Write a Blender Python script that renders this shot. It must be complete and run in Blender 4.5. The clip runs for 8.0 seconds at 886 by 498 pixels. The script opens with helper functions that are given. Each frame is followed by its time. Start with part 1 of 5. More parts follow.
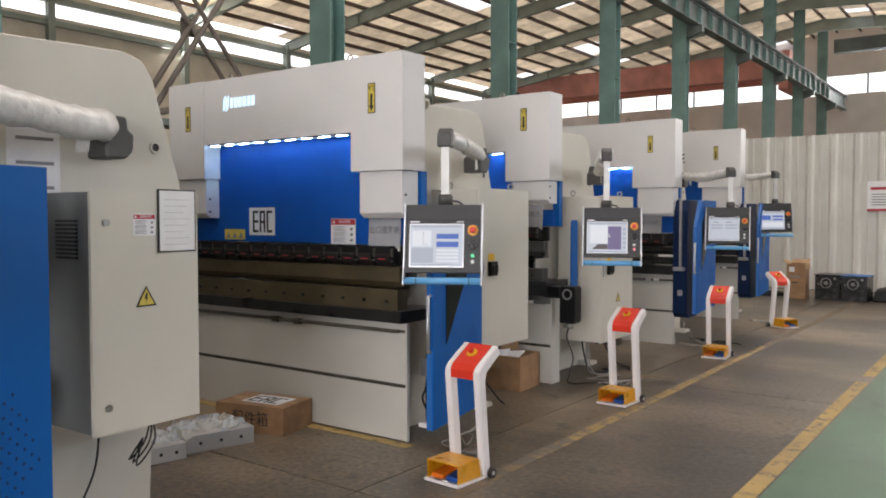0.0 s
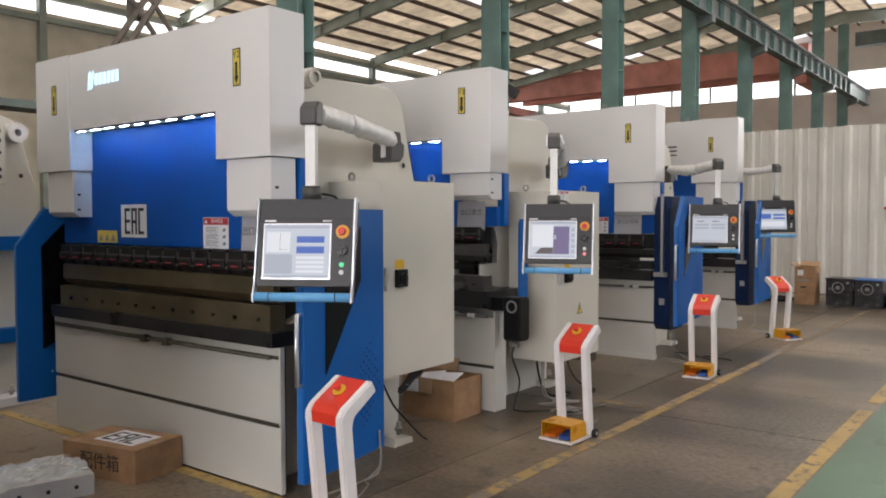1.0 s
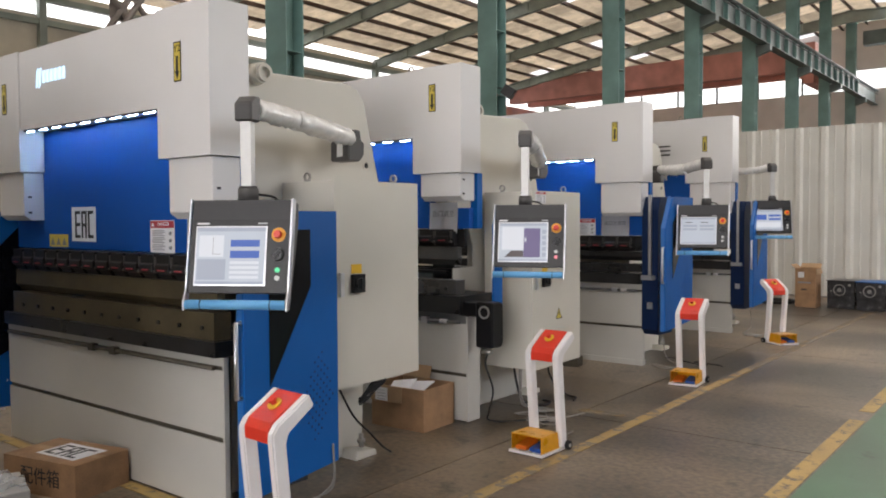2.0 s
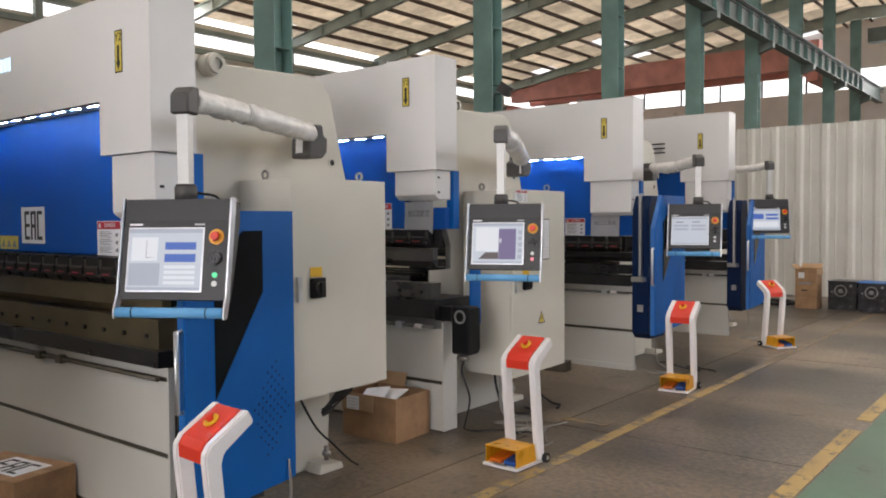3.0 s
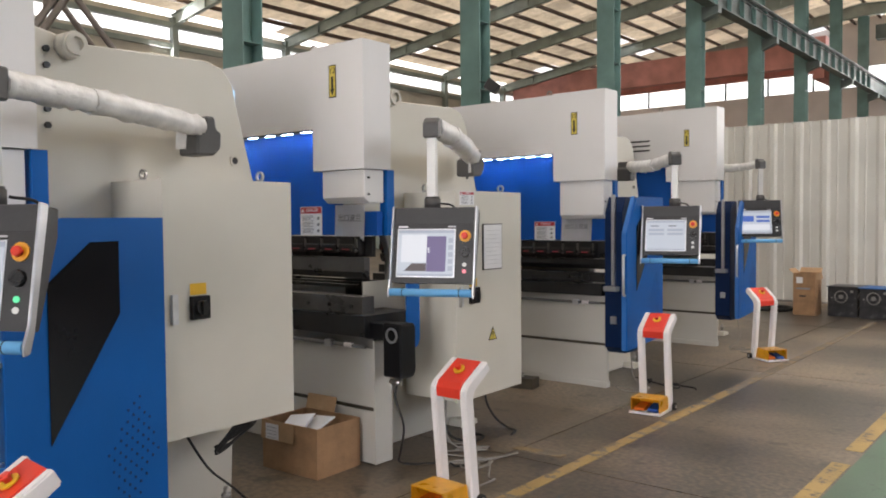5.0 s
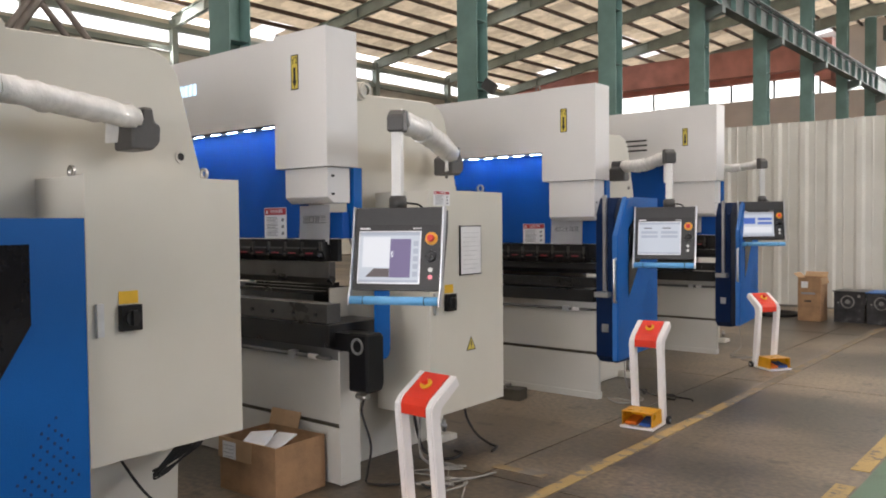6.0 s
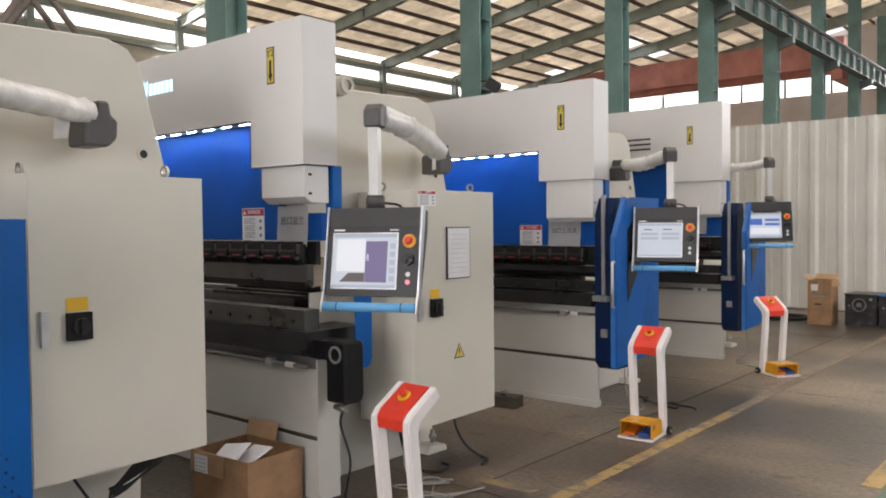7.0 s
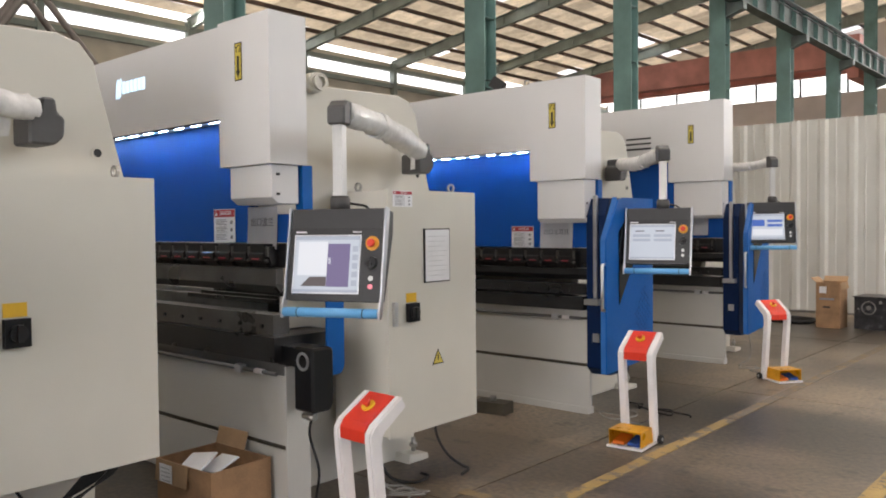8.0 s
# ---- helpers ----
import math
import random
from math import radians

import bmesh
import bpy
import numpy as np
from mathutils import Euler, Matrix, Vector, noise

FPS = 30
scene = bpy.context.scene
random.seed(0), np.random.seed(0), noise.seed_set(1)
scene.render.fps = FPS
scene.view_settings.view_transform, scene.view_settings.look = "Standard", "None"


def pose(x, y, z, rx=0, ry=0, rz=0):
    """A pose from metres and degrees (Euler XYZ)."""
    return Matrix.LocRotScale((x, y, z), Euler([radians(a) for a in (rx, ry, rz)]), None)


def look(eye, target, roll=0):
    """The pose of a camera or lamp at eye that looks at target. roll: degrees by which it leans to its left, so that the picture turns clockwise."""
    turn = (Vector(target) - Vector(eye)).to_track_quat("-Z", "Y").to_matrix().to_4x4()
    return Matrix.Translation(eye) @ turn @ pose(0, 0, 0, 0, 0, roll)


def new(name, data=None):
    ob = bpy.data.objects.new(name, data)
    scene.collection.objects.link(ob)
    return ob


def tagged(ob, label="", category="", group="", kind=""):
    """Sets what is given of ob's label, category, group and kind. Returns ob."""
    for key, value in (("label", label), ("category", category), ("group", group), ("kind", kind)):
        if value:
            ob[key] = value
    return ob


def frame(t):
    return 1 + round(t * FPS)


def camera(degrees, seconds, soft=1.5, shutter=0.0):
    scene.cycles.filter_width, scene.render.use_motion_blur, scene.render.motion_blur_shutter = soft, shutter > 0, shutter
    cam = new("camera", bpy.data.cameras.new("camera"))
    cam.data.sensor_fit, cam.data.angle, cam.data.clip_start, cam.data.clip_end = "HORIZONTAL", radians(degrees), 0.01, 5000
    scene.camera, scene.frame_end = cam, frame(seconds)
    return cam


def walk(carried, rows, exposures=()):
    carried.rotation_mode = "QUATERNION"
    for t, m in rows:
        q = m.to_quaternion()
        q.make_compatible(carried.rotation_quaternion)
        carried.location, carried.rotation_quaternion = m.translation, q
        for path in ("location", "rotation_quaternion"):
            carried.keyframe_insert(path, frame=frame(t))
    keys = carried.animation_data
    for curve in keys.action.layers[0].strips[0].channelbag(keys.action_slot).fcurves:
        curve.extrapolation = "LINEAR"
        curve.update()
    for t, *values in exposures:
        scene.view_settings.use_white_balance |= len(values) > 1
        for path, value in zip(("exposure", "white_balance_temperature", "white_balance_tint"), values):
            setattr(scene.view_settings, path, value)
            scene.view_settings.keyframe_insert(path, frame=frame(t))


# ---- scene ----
cam = camera(58.1, 8.0, soft=1.9)
PATH = [
    (0, (0.094, -0.372, 1.581), (-1.038, 1.275, 1.503), 0.0),
    (0.2, (0.103, 0.067, 1.56), (-1.044, 1.704, 1.486), -0.3),
    (0.5, (0.071, 0.566, 1.563), (-1.083, 2.198, 1.48), -0.1),
    (1, (0.091, 0.989, 1.57), (-1.082, 2.607, 1.492), -0.1),
    (1.5, (0.168, 1.193, 1.566), (-1.017, 2.803, 1.492), -0.2),
    (3, (0.194, 1.731, 1.568), (-1.007, 3.328, 1.495), -0.4),
    (3.5, (0.159, 1.915, 1.592), (-1.046, 3.51, 1.515), -0.3),
    (4, (0.141, 2.105, 1.59), (-1.067, 3.698, 1.513), -0.3),
    (4.5, (0.159, 2.344, 1.568), (-1.054, 3.933, 1.496), -0.4),
    (5, (0.185, 2.572, 1.597), (-1.033, 4.157, 1.525), -0.5),
    (6.5, (0.088, 3.172, 1.576), (-1.151, 4.741, 1.518), -0.6),
    (7, (0.08, 3.301, 1.58), (-1.17, 4.861, 1.521), -0.6),
    (7.5, (0.105, 3.457, 1.58), (-1.16, 5.004, 1.521), -0.4),
    (8, (0.146, 3.582, 1.583), (-1.133, 5.119, 1.526), -0.6),
]
EXPOSURES = [(0, 0.97, 6600, 15), (1.5, 0.97, 6600, 15), (4.5, 1.05, 6620, 15), (5, 1.09, 6620, 15), (6.5, 1.13, 6640, 15), (8, 1.14, 6640, 15)]
walk(cam, [(t, look(eye, target, roll)) for t, eye, target, roll in PATH], EXPOSURES)

# ---- light ----
SUN_DIR = (0.55, -0.35, 0.76)
world = bpy.data.worlds.new("sky")
scene.world = world
world.use_nodes = True
wn = world.node_tree
sky = wn.nodes.new("ShaderNodeTexSky")
sky.sky_type = "NISHITA"
sky.sun_disc = False
sky.sun_elevation = radians(48)
sky.sun_rotation = radians(122)
wn.links.new(sky.outputs[0], wn.nodes["Background"].inputs[0])
wn.nodes["Background"].inputs[1].default_value = 0.14
sun = new("sun", bpy.data.lights.new("sun", "SUN"))
sun.data.energy, sun.data.angle, sun.data.color = 2.5, radians(0.6), (1.0, 0.95, 0.88)
sun.matrix_world = look((0, 0, 40), (-SUN_DIR[0], -SUN_DIR[1], 40 - SUN_DIR[2]))

YAW = -1.9
BUILD = pose(0, 0, 0, 0, 0, YAW)


def window_lamp(name, eye, target, sx, sy, power, color):
    lamp = new(name, bpy.data.lights.new(name, "AREA"))
    lamp.data.shape, lamp.data.size, lamp.data.size_y = "RECTANGLE", sx, sy
    lamp.data.energy, lamp.data.color = power, color
    lamp.matrix_world = BUILD @ look(eye, target)
    return lamp


# west and gable window bands; added unseen light: great gate behind camera, east band
window_lamp("gate_daylight", (3.0, -13.7, 3.0), (0.0, 6.0, 1.5), 9.0, 5.0, 900, (1.0, 0.98, 0.96))
window_lamp("east_window_daylight", (12.7, 16.0, 6.0), (-4.0, 14.0, 0.5), 3.4, 40.0, 2300, (1.0, 0.97, 0.92))
window_lamp("gable_daylight", (2.0, 58.7, 10.4), (0.0, 30.0, 0.0), 20.0, 1.3, 1800, (1.0, 0.98, 0.95))
window_lamp("west_window_daylight", (-31.6, 22.0, 9.9), (-15.0, 22.0, 2.0), 1.0, 70.0, 2200, (1.0, 0.98, 0.95))

# added fill lamp under the roof; no skylight strip is built there
window_lamp("roof_light_daylight", (-4.0, 16.0, 13.2), (-4.0, 16.01, 0.0), 1.2, 56.0, 1100, (1.0, 0.98, 0.94))


# ---- materials ----
def mat(name, color, rough=0.5, metal=0.0, var=0.08, scale=6.0, bump=0.02, fine=60.0, color2=None, spec=0.5, world_size=False, obj_var=0.0, coat=0.0, ramp=(0.32, 0.68), speckle=0.3):
    """A surface with broad stains and fine grain. var: how far the tone swings; color2: the tone that it swings to."""
    m = bpy.data.materials.new(name)
    m.use_nodes = True
    nt = m.node_tree
    b = nt.nodes["Principled BSDF"]
    tc = nt.nodes.new("ShaderNodeTexCoord")
    broad = nt.nodes.new("ShaderNodeTexNoise")
    broad.inputs["Scale"].default_value, broad.inputs["Detail"].default_value = scale, 6
    grain = nt.nodes.new("ShaderNodeTexNoise")
    grain.inputs["Scale"].default_value, grain.inputs["Detail"].default_value = fine, 3
    place = nt.nodes.new("ShaderNodeNewGeometry").outputs["Position"] if world_size else tc.outputs["Object"]
    for n in (broad, grain):
        nt.links.new(place, n.inputs["Vector"])
    crm = nt.nodes.new("ShaderNodeValToRGB")
    c2 = color2 or tuple(c * (1 - 2.2 * var) for c in color)
    crm.color_ramp.elements[0].position, crm.color_ramp.elements[1].position = ramp
    crm.color_ramp.elements[0].color, crm.color_ramp.elements[1].color = (*c2, 1), (*color, 1)
    mix = nt.nodes.new("ShaderNodeMath")
    mix.operation = "MULTIPLY_ADD"
    mix.inputs[1].default_value, mix.inputs[2].default_value = speckle, -speckle / 2
    add = nt.nodes.new("ShaderNodeMath")
    nt.links.new(grain.outputs["Fac"], mix.inputs[0])
    nt.links.new(mix.outputs[0], add.inputs[0])
    nt.links.new(broad.outputs["Fac"], add.inputs[1])
    nt.links.new(add.outputs[0], crm.inputs[0])
    out = crm.outputs[0]
    if obj_var:
        info = nt.nodes.new("ShaderNodeObjectInfo")
        hsv = nt.nodes.new("ShaderNodeHueSaturation")
        rng = nt.nodes.new("ShaderNodeMapRange")
        rng.inputs[3].default_value, rng.inputs[4].default_value = 1 - obj_var, 1 + obj_var
        nt.links.new(info.outputs["Random"], rng.inputs[0])
        nt.links.new(rng.outputs[0], hsv.inputs["Value"])
        nt.links.new(out, hsv.inputs["Color"])
        out = hsv.outputs[0]
    nt.links.new(out, b.inputs["Base Color"])
    rr = nt.nodes.new("ShaderNodeMapRange")
    rr.inputs[3].default_value, rr.inputs[4].default_value = max(rough - 0.1, 0.02), min(rough + 0.1, 1)
    nt.links.new(broad.outputs["Fac"], rr.inputs[0])
    nt.links.new(rr.outputs[0], b.inputs["Roughness"])
    b.inputs["Metallic"].default_value = metal
    b.inputs["Specular IOR Level"].default_value = spec
    b.inputs["Coat Weight"].default_value = coat
    if bump:
        bp = nt.nodes.new("ShaderNodeBump")
        bp.inputs["Strength"].default_value, bp.inputs["Distance"].default_value = min(bump * 10, 1), 0.004
        nt.links.new(grain.outputs["Fac"], bp.inputs["Height"])
        nt.links.new(bp.outputs[0], b.inputs["Normal"])
    return m


def glow(name, color, strength):
    m = bpy.data.materials.new(name)
    m.use_nodes = True
    b = m.node_tree.nodes["Principled BSDF"]
    b.inputs["Base Color"].default_value = (*[c * 0.3 for c in color], 1)
    b.inputs["Emission Color"].default_value = (*color, 1)
    b.inputs["Emission Strength"].default_value = strength
    return m


def worn_paint(name, paint, under, scale, keep):
    """Floor paint with bare concrete showing through where it has worn."""
    m = mat(name, paint, 0.55, var=0.12, scale=3, bump=0.03)
    nt = m.node_tree
    b = nt.nodes["Principled BSDF"]
    src = b.inputs["Base Color"].links[0].from_socket
    tc = next(n for n in nt.nodes if n.type == "TEX_COORD")
    n1 = nt.nodes.new("ShaderNodeTexNoise")
    n1.inputs["Scale"].default_value, n1.inputs["Detail"].default_value, n1.inputs["Roughness"].default_value = scale, 8, 0.7
    nt.links.new(tc.outputs["Object"], n1.inputs["Vector"])
    st = nt.nodes.new("ShaderNodeMapRange")
    st.inputs[1].default_value, st.inputs[2].default_value = keep, keep + 0.08
    nt.links.new(n1.outputs["Fac"], st.inputs[0])
    mx = nt.nodes.new("ShaderNodeMix")
    mx.data_type = "RGBA"
    nt.links.new(st.outputs[0], mx.inputs["Factor"])
    nt.links.new(src, mx.inputs[6])
    mx.inputs[7].default_value = (*under, 1)
    nt.links.new(mx.outputs[2], b.inputs["Base Color"])
    return m


def translucent(name, color, through_color, share, scale=0.6):
    """Roof insulation foil under thin sheets, through which daylight comes in part."""
    m = mat(name, color, 0.5, var=0.3, scale=scale, bump=0.12, fine=7, ramp=(0.38, 0.6))
    nt = m.node_tree
    b = nt.nodes["Principled BSDF"]
    tr = nt.nodes.new("ShaderNodeBsdfTranslucent")
    tr.inputs[0].default_value = (*through_color, 1)
    mx = nt.nodes.new("ShaderNodeMixShader")
    mx.inputs[0].default_value = share
    nt.links.new(b.outputs[0], mx.inputs[1])
    nt.links.new(tr.outputs[0], mx.inputs[2])
    nt.links.new(mx.outputs[0], nt.nodes["Material Output"].inputs[0])
    return m


def pane_mat(name, tint, rough=0.02, share=0.85):
    m = bpy.data.materials.new(name)
    m.use_nodes = True
    nt = m.node_tree
    b = nt.nodes["Principled BSDF"]
    b.inputs["Base Color"].default_value = (*tint, 1)
    b.inputs["Roughness"].default_value = rough
    tr = nt.nodes.new("ShaderNodeBsdfTransparent")
    tr.inputs[0].default_value = (*tint, 1)
    mx = nt.nodes.new("ShaderNodeMixShader")
    mx.inputs[0].default_value = share
    nt.links.new(b.outputs[0], mx.inputs[1])
    nt.links.new(tr.outputs[0], mx.inputs[2])
    nt.links.new(mx.outputs[0], nt.nodes["Material Output"].inputs[0])
    return m


M_BEIGE = mat("beige_machine_paint", (0.62, 0.595, 0.525), 0.42, var=0.035, scale=1.6, bump=0.03, fine=220)
M_APRON = mat("pale_grey_apron_paint", (0.53, 0.52, 0.485), 0.42, var=0.05, scale=1.4, bump=0.03, fine=200)
M_WHITE = mat("white_machine_paint", (0.70, 0.69, 0.69), 0.40, var=0.03, scale=1.4, bump=0.03, fine=220)
M_BLUE = mat("blue_machine_paint", (0.001, 0.107, 0.40), 0.45, var=0.07, scale=2.0, bump=0.03, fine=200, spec=0.2)
M_RAM = mat("blue_ram_paint", (0.002, 0.078, 0.36), 0.5, var=0.07, scale=2.0, bump=0.03, fine=200, spec=0.2)
M_BLUE_EDGE = mat("blue_edge_paint", (0.015, 0.13, 0.42), 0.4, var=0.06)
# blue darkened for the shade between apron and guard
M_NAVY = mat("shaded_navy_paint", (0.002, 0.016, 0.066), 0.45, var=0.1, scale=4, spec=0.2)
M_PERF = mat("perforation_shade", (0.002, 0.028, 0.13), 0.6, var=0.1, bump=0)
M_BLACK = mat("black_steel", (0.026, 0.026, 0.028), 0.3, metal=0.3, var=0.2, scale=5)
M_BLACKPL = mat("black_plastic", (0.022, 0.022, 0.024), 0.45, var=0.15, scale=8)
M_SMOKED = mat("smoked_window", (0.005, 0.006, 0.009), 0.16, var=0.1, scale=3, bump=0, spec=0.22)
M_GREY_PL = mat("dark_grey_plastic", (0.06, 0.058, 0.058), 0.5, var=0.1)
M_HOUSING = mat("charcoal_panel_plastic", (0.032, 0.032, 0.035), 0.5, var=0.1)
M_TOOL = mat("oiled_tool_steel", (0.125, 0.10, 0.058), 0.36, metal=0.35, var=0.2, scale=4, color2=(0.075, 0.062, 0.038))
M_DIE = mat("dark_die_steel", (0.12, 0.117, 0.115), 0.30, metal=0.6, var=0.15, scale=5)
M_DRIVE = mat("black_drive_casing", (0.006, 0.006, 0.008), 0.34, var=0.2, scale=5, spec=0.3)
M_CLAMP = mat("black_clamp_steel", (0.012, 0.011, 0.012), 0.45, var=0.25, scale=9, spec=0.35)
M_CLAMPGREY = mat("grey_clamp_wedge", (0.11, 0.105, 0.10), 0.4, metal=0.5, var=0.2, scale=9)
M_RECESS = mat("dark_grey_recess_paint", (0.16, 0.158, 0.155), 0.5, var=0.1, scale=4)
M_STEEL = mat("bare_steel", (0.42, 0.41, 0.39), 0.35, metal=0.9, var=0.15, scale=7)
M_ALU = mat("brushed_aluminium", (0.62, 0.63, 0.65), 0.32, metal=0.9, var=0.06, scale=12)
M_SLOT = mat("brown_slot_steel", (0.10, 0.088, 0.066), 0.5, metal=0.4, var=0.2, scale=6)
M_RED = mat("red_clamp_paint", (0.36, 0.04, 0.055), 0.4, var=0.1)
M_PED_W = mat("white_pedestal_paint", (0.78, 0.75, 0.75), 0.35, var=0.04, scale=4)
M_PED_R = mat("red_pedestal_paint", (0.72, 0.045, 0.022), 0.32, var=0.06, scale=4)
M_YEL = mat("yellow_plastic", (0.78, 0.46, 0.02), 0.4, var=0.06)
M_AMBER = mat("amber_guard_plastic", (0.72, 0.33, 0.01), 0.3, var=0.12, scale=9)
M_ORANGE = mat("orange_pedal", (0.75, 0.17, 0.01), 0.45, var=0.1)
M_PEDBLUE = mat("blue_pedal", (0.015, 0.08, 0.35), 0.45, var=0.1)
M_BLUEGRIP = mat("light_blue_grip", (0.13, 0.40, 0.72), 0.5, var=0.05)
M_WRAP = mat("crumpled_film", (0.76, 0.75, 0.74), 0.32, var=0.10, scale=14, bump=0.09, fine=26, coat=0.4)
M_PAPER = mat("white_paper", (0.78, 0.78, 0.80), 0.7, var=0.04, scale=8, bump=0.01)
M_INK = mat("black_ink", (0.015, 0.015, 0.017), 0.6, var=0.1)
M_FAINT = mat("faint_print", (0.52, 0.52, 0.54), 0.7, var=0.1)
M_INKGREY = mat("grey_ink", (0.25, 0.25, 0.27), 0.7, var=0.1)
M_DANGER = mat("danger_red", (0.45, 0.03, 0.045), 0.45, var=0.08)
M_LABY = mat("label_yellow", (0.66, 0.52, 0.09), 0.45, var=0.06)
M_CARD = mat("brown_cardboard", (0.38, 0.22, 0.115), 0.8, var=0.16, scale=7, bump=0.04, fine=90)
M_CARDIN = mat("cardboard_inside", (0.42, 0.27, 0.15), 0.85, var=0.10, scale=7)
M_RUBBER = mat("black_rubber", (0.015, 0.015, 0.015), 0.7, var=0.2)
M_CABLE = mat("grey_cable_sheath", (0.27, 0.255, 0.235), 0.6, var=0.1)
M_GREEN = mat("green_column_paint", (0.17, 0.30, 0.285), 0.5, var=0.16, scale=1.5, bump=0.03)
M_GREEN_D = mat("sooty_green_paint", (0.14, 0.18, 0.175), 0.6, var=0.2, scale=1.5)
M_RAFTER = mat("pale_green_rafter_paint", (0.34, 0.40, 0.36), 0.55, var=0.14, scale=1.2)
M_PURLIN = mat("rusty_purlin_steel", (0.10, 0.062, 0.045), 0.65, var=0.25, scale=3)
M_CRANE = mat("faded_red_crane_paint", (0.68, 0.29, 0.245), 0.6, var=0.16, scale=1.0)
M_FOIL = translucent("roof_insulation_foil", (0.46, 0.39, 0.28), (0.80, 0.64, 0.42), 0.28, 1.3)


def by_sheet(m, low, high):
    """Gives every separate sheet of a mesh its own tone."""
    nt = m.node_tree
    b = nt.nodes["Principled BSDF"]
    src = b.inputs["Base Color"].links[0].from_socket
    geo = nt.nodes.new("ShaderNodeNewGeometry")
    rng = nt.nodes.new("ShaderNodeMapRange")
    rng.inputs[3].default_value, rng.inputs[4].default_value = low, high
    nt.links.new(geo.outputs["Random Per Island"], rng.inputs[0])
    hsv = nt.nodes.new("ShaderNodeHueSaturation")
    nt.links.new(rng.outputs[0], hsv.inputs["Value"])
    nt.links.new(src, hsv.inputs["Color"])
    nt.links.new(hsv.outputs[0], b.inputs["Base Color"])
    tr = next(n for n in nt.nodes if n.type == "BSDF_TRANSLUCENT")
    hs2 = nt.nodes.new("ShaderNodeHueSaturation")
    hs2.inputs["Color"].default_value = tr.inputs[0].default_value
    nt.links.new(rng.outputs[0], hs2.inputs["Value"])
    nt.links.new(hs2.outputs[0], tr.inputs[0])


by_sheet(M_FOIL, 0.62, 1.3)
M_LIGHTSHEET = translucent("clear_roof_sheet", (0.8, 0.8, 0.78), (0.95, 0.92, 0.85), 0.8)
M_WALLSHEET = mat("cream_wall_sheet", (0.72, 0.68, 0.57), 0.6, var=0.10, scale=0.8)
M_WALLGREY = mat("grey_wall_sheet", (0.27, 0.26, 0.245), 0.6, var=0.10, scale=0.8)
# haze at the far end is put into the gable's pale colour
M_GABLE = mat("pale_gable_sheet", (0.74, 0.68, 0.65), 0.6, var=0.08, scale=0.6)
M_FENCE = mat("white_ribbed_sheet", (0.60, 0.59, 0.55), 0.42, var=0.05, scale=1.5, obj_var=0.03, world_size=True)
M_CONC = mat("trodden_concrete", (0.212, 0.158, 0.105), 0.38, var=0.2, scale=0.45, bump=0.04, fine=26, speckle=0.62, color2=(0.066, 0.057, 0.046), obj_var=0.12, spec=0.5, ramp=(0.36, 0.64), world_size=True)


def light_bands_and_spots(m, stretch, low, dark, spots, shift=(0, 0, 0)):
    """Adds broad bands of painted light and shade, and small oil spots, to a floor."""
    nt = m.node_tree
    b = nt.nodes["Principled BSDF"]
    src = b.inputs["Base Color"].links[0].from_socket
    geo = nt.nodes.new("ShaderNodeNewGeometry")
    mp = nt.nodes.new("ShaderNodeMapping")
    mp.inputs["Scale"].default_value, mp.inputs["Location"].default_value = stretch, shift
    nt.links.new(geo.outputs["Position"], mp.inputs["Vector"])
    n1 = nt.nodes.new("ShaderNodeTexNoise")
    n1.inputs["Scale"].default_value, n1.inputs["Detail"].default_value = 1.0, 5
    nt.links.new(mp.outputs[0], n1.inputs["Vector"])
    r1 = nt.nodes.new("ShaderNodeMapRange")
    r1.inputs[1].default_value, r1.inputs[2].default_value, r1.inputs[3].default_value, r1.inputs[4].default_value = 0.44, 0.57, low, 1.3
    nt.links.new(n1.outputs["Fac"], r1.inputs[0])
    n2 = nt.nodes.new("ShaderNodeTexNoise")
    n2.inputs["Scale"].default_value, n2.inputs["Detail"].default_value = 3.4, 10
    n2.inputs["Roughness"].default_value = 0.7
    nt.links.new(geo.outputs["Position"], n2.inputs["Vector"])
    r2 = nt.nodes.new("ShaderNodeMapRange")
    r2.inputs[1].default_value, r2.inputs[2].default_value, r2.inputs[3].default_value, r2.inputs[4].default_value = spots, spots + 0.07, 1.0, dark
    nt.links.new(n2.outputs["Fac"], r2.inputs[0])
    mul = nt.nodes.new("ShaderNodeMath")
    mul.operation = "MULTIPLY"
    nt.links.new(r1.outputs[0], mul.inputs[0])
    nt.links.new(r2.outputs[0], mul.inputs[1])
    hsv = nt.nodes.new("ShaderNodeHueSaturation")
    nt.links.new(mul.outputs[0], hsv.inputs["Value"])
    nt.links.new(src, hsv.inputs["Color"])
    nt.links.new(hsv.outputs[0], b.inputs["Base Color"])


# the shift sets a painted light band across the far aisle
light_bands_and_spots(M_CONC, (0.16, 0.42, 1.0), 0.50, 0.42, 0.57, (0, -1.18, 0))
M_JOINT = mat("dark_joint_fill", (0.03, 0.028, 0.025), 0.8, var=0.2)
M_LINE2 = worn_paint("kept_yellow_line", (0.46, 0.31, 0.10), (0.125, 0.105, 0.08), 9.0, 0.54)
M_LINE3 = worn_paint("faded_yellow_line", (0.27, 0.185, 0.08), (0.13, 0.105, 0.078), 6.0, 0.42)
M_LINE = worn_paint("worn_yellow_line", (0.34, 0.225, 0.075), (0.125, 0.105, 0.08), 7.0, 0.50)
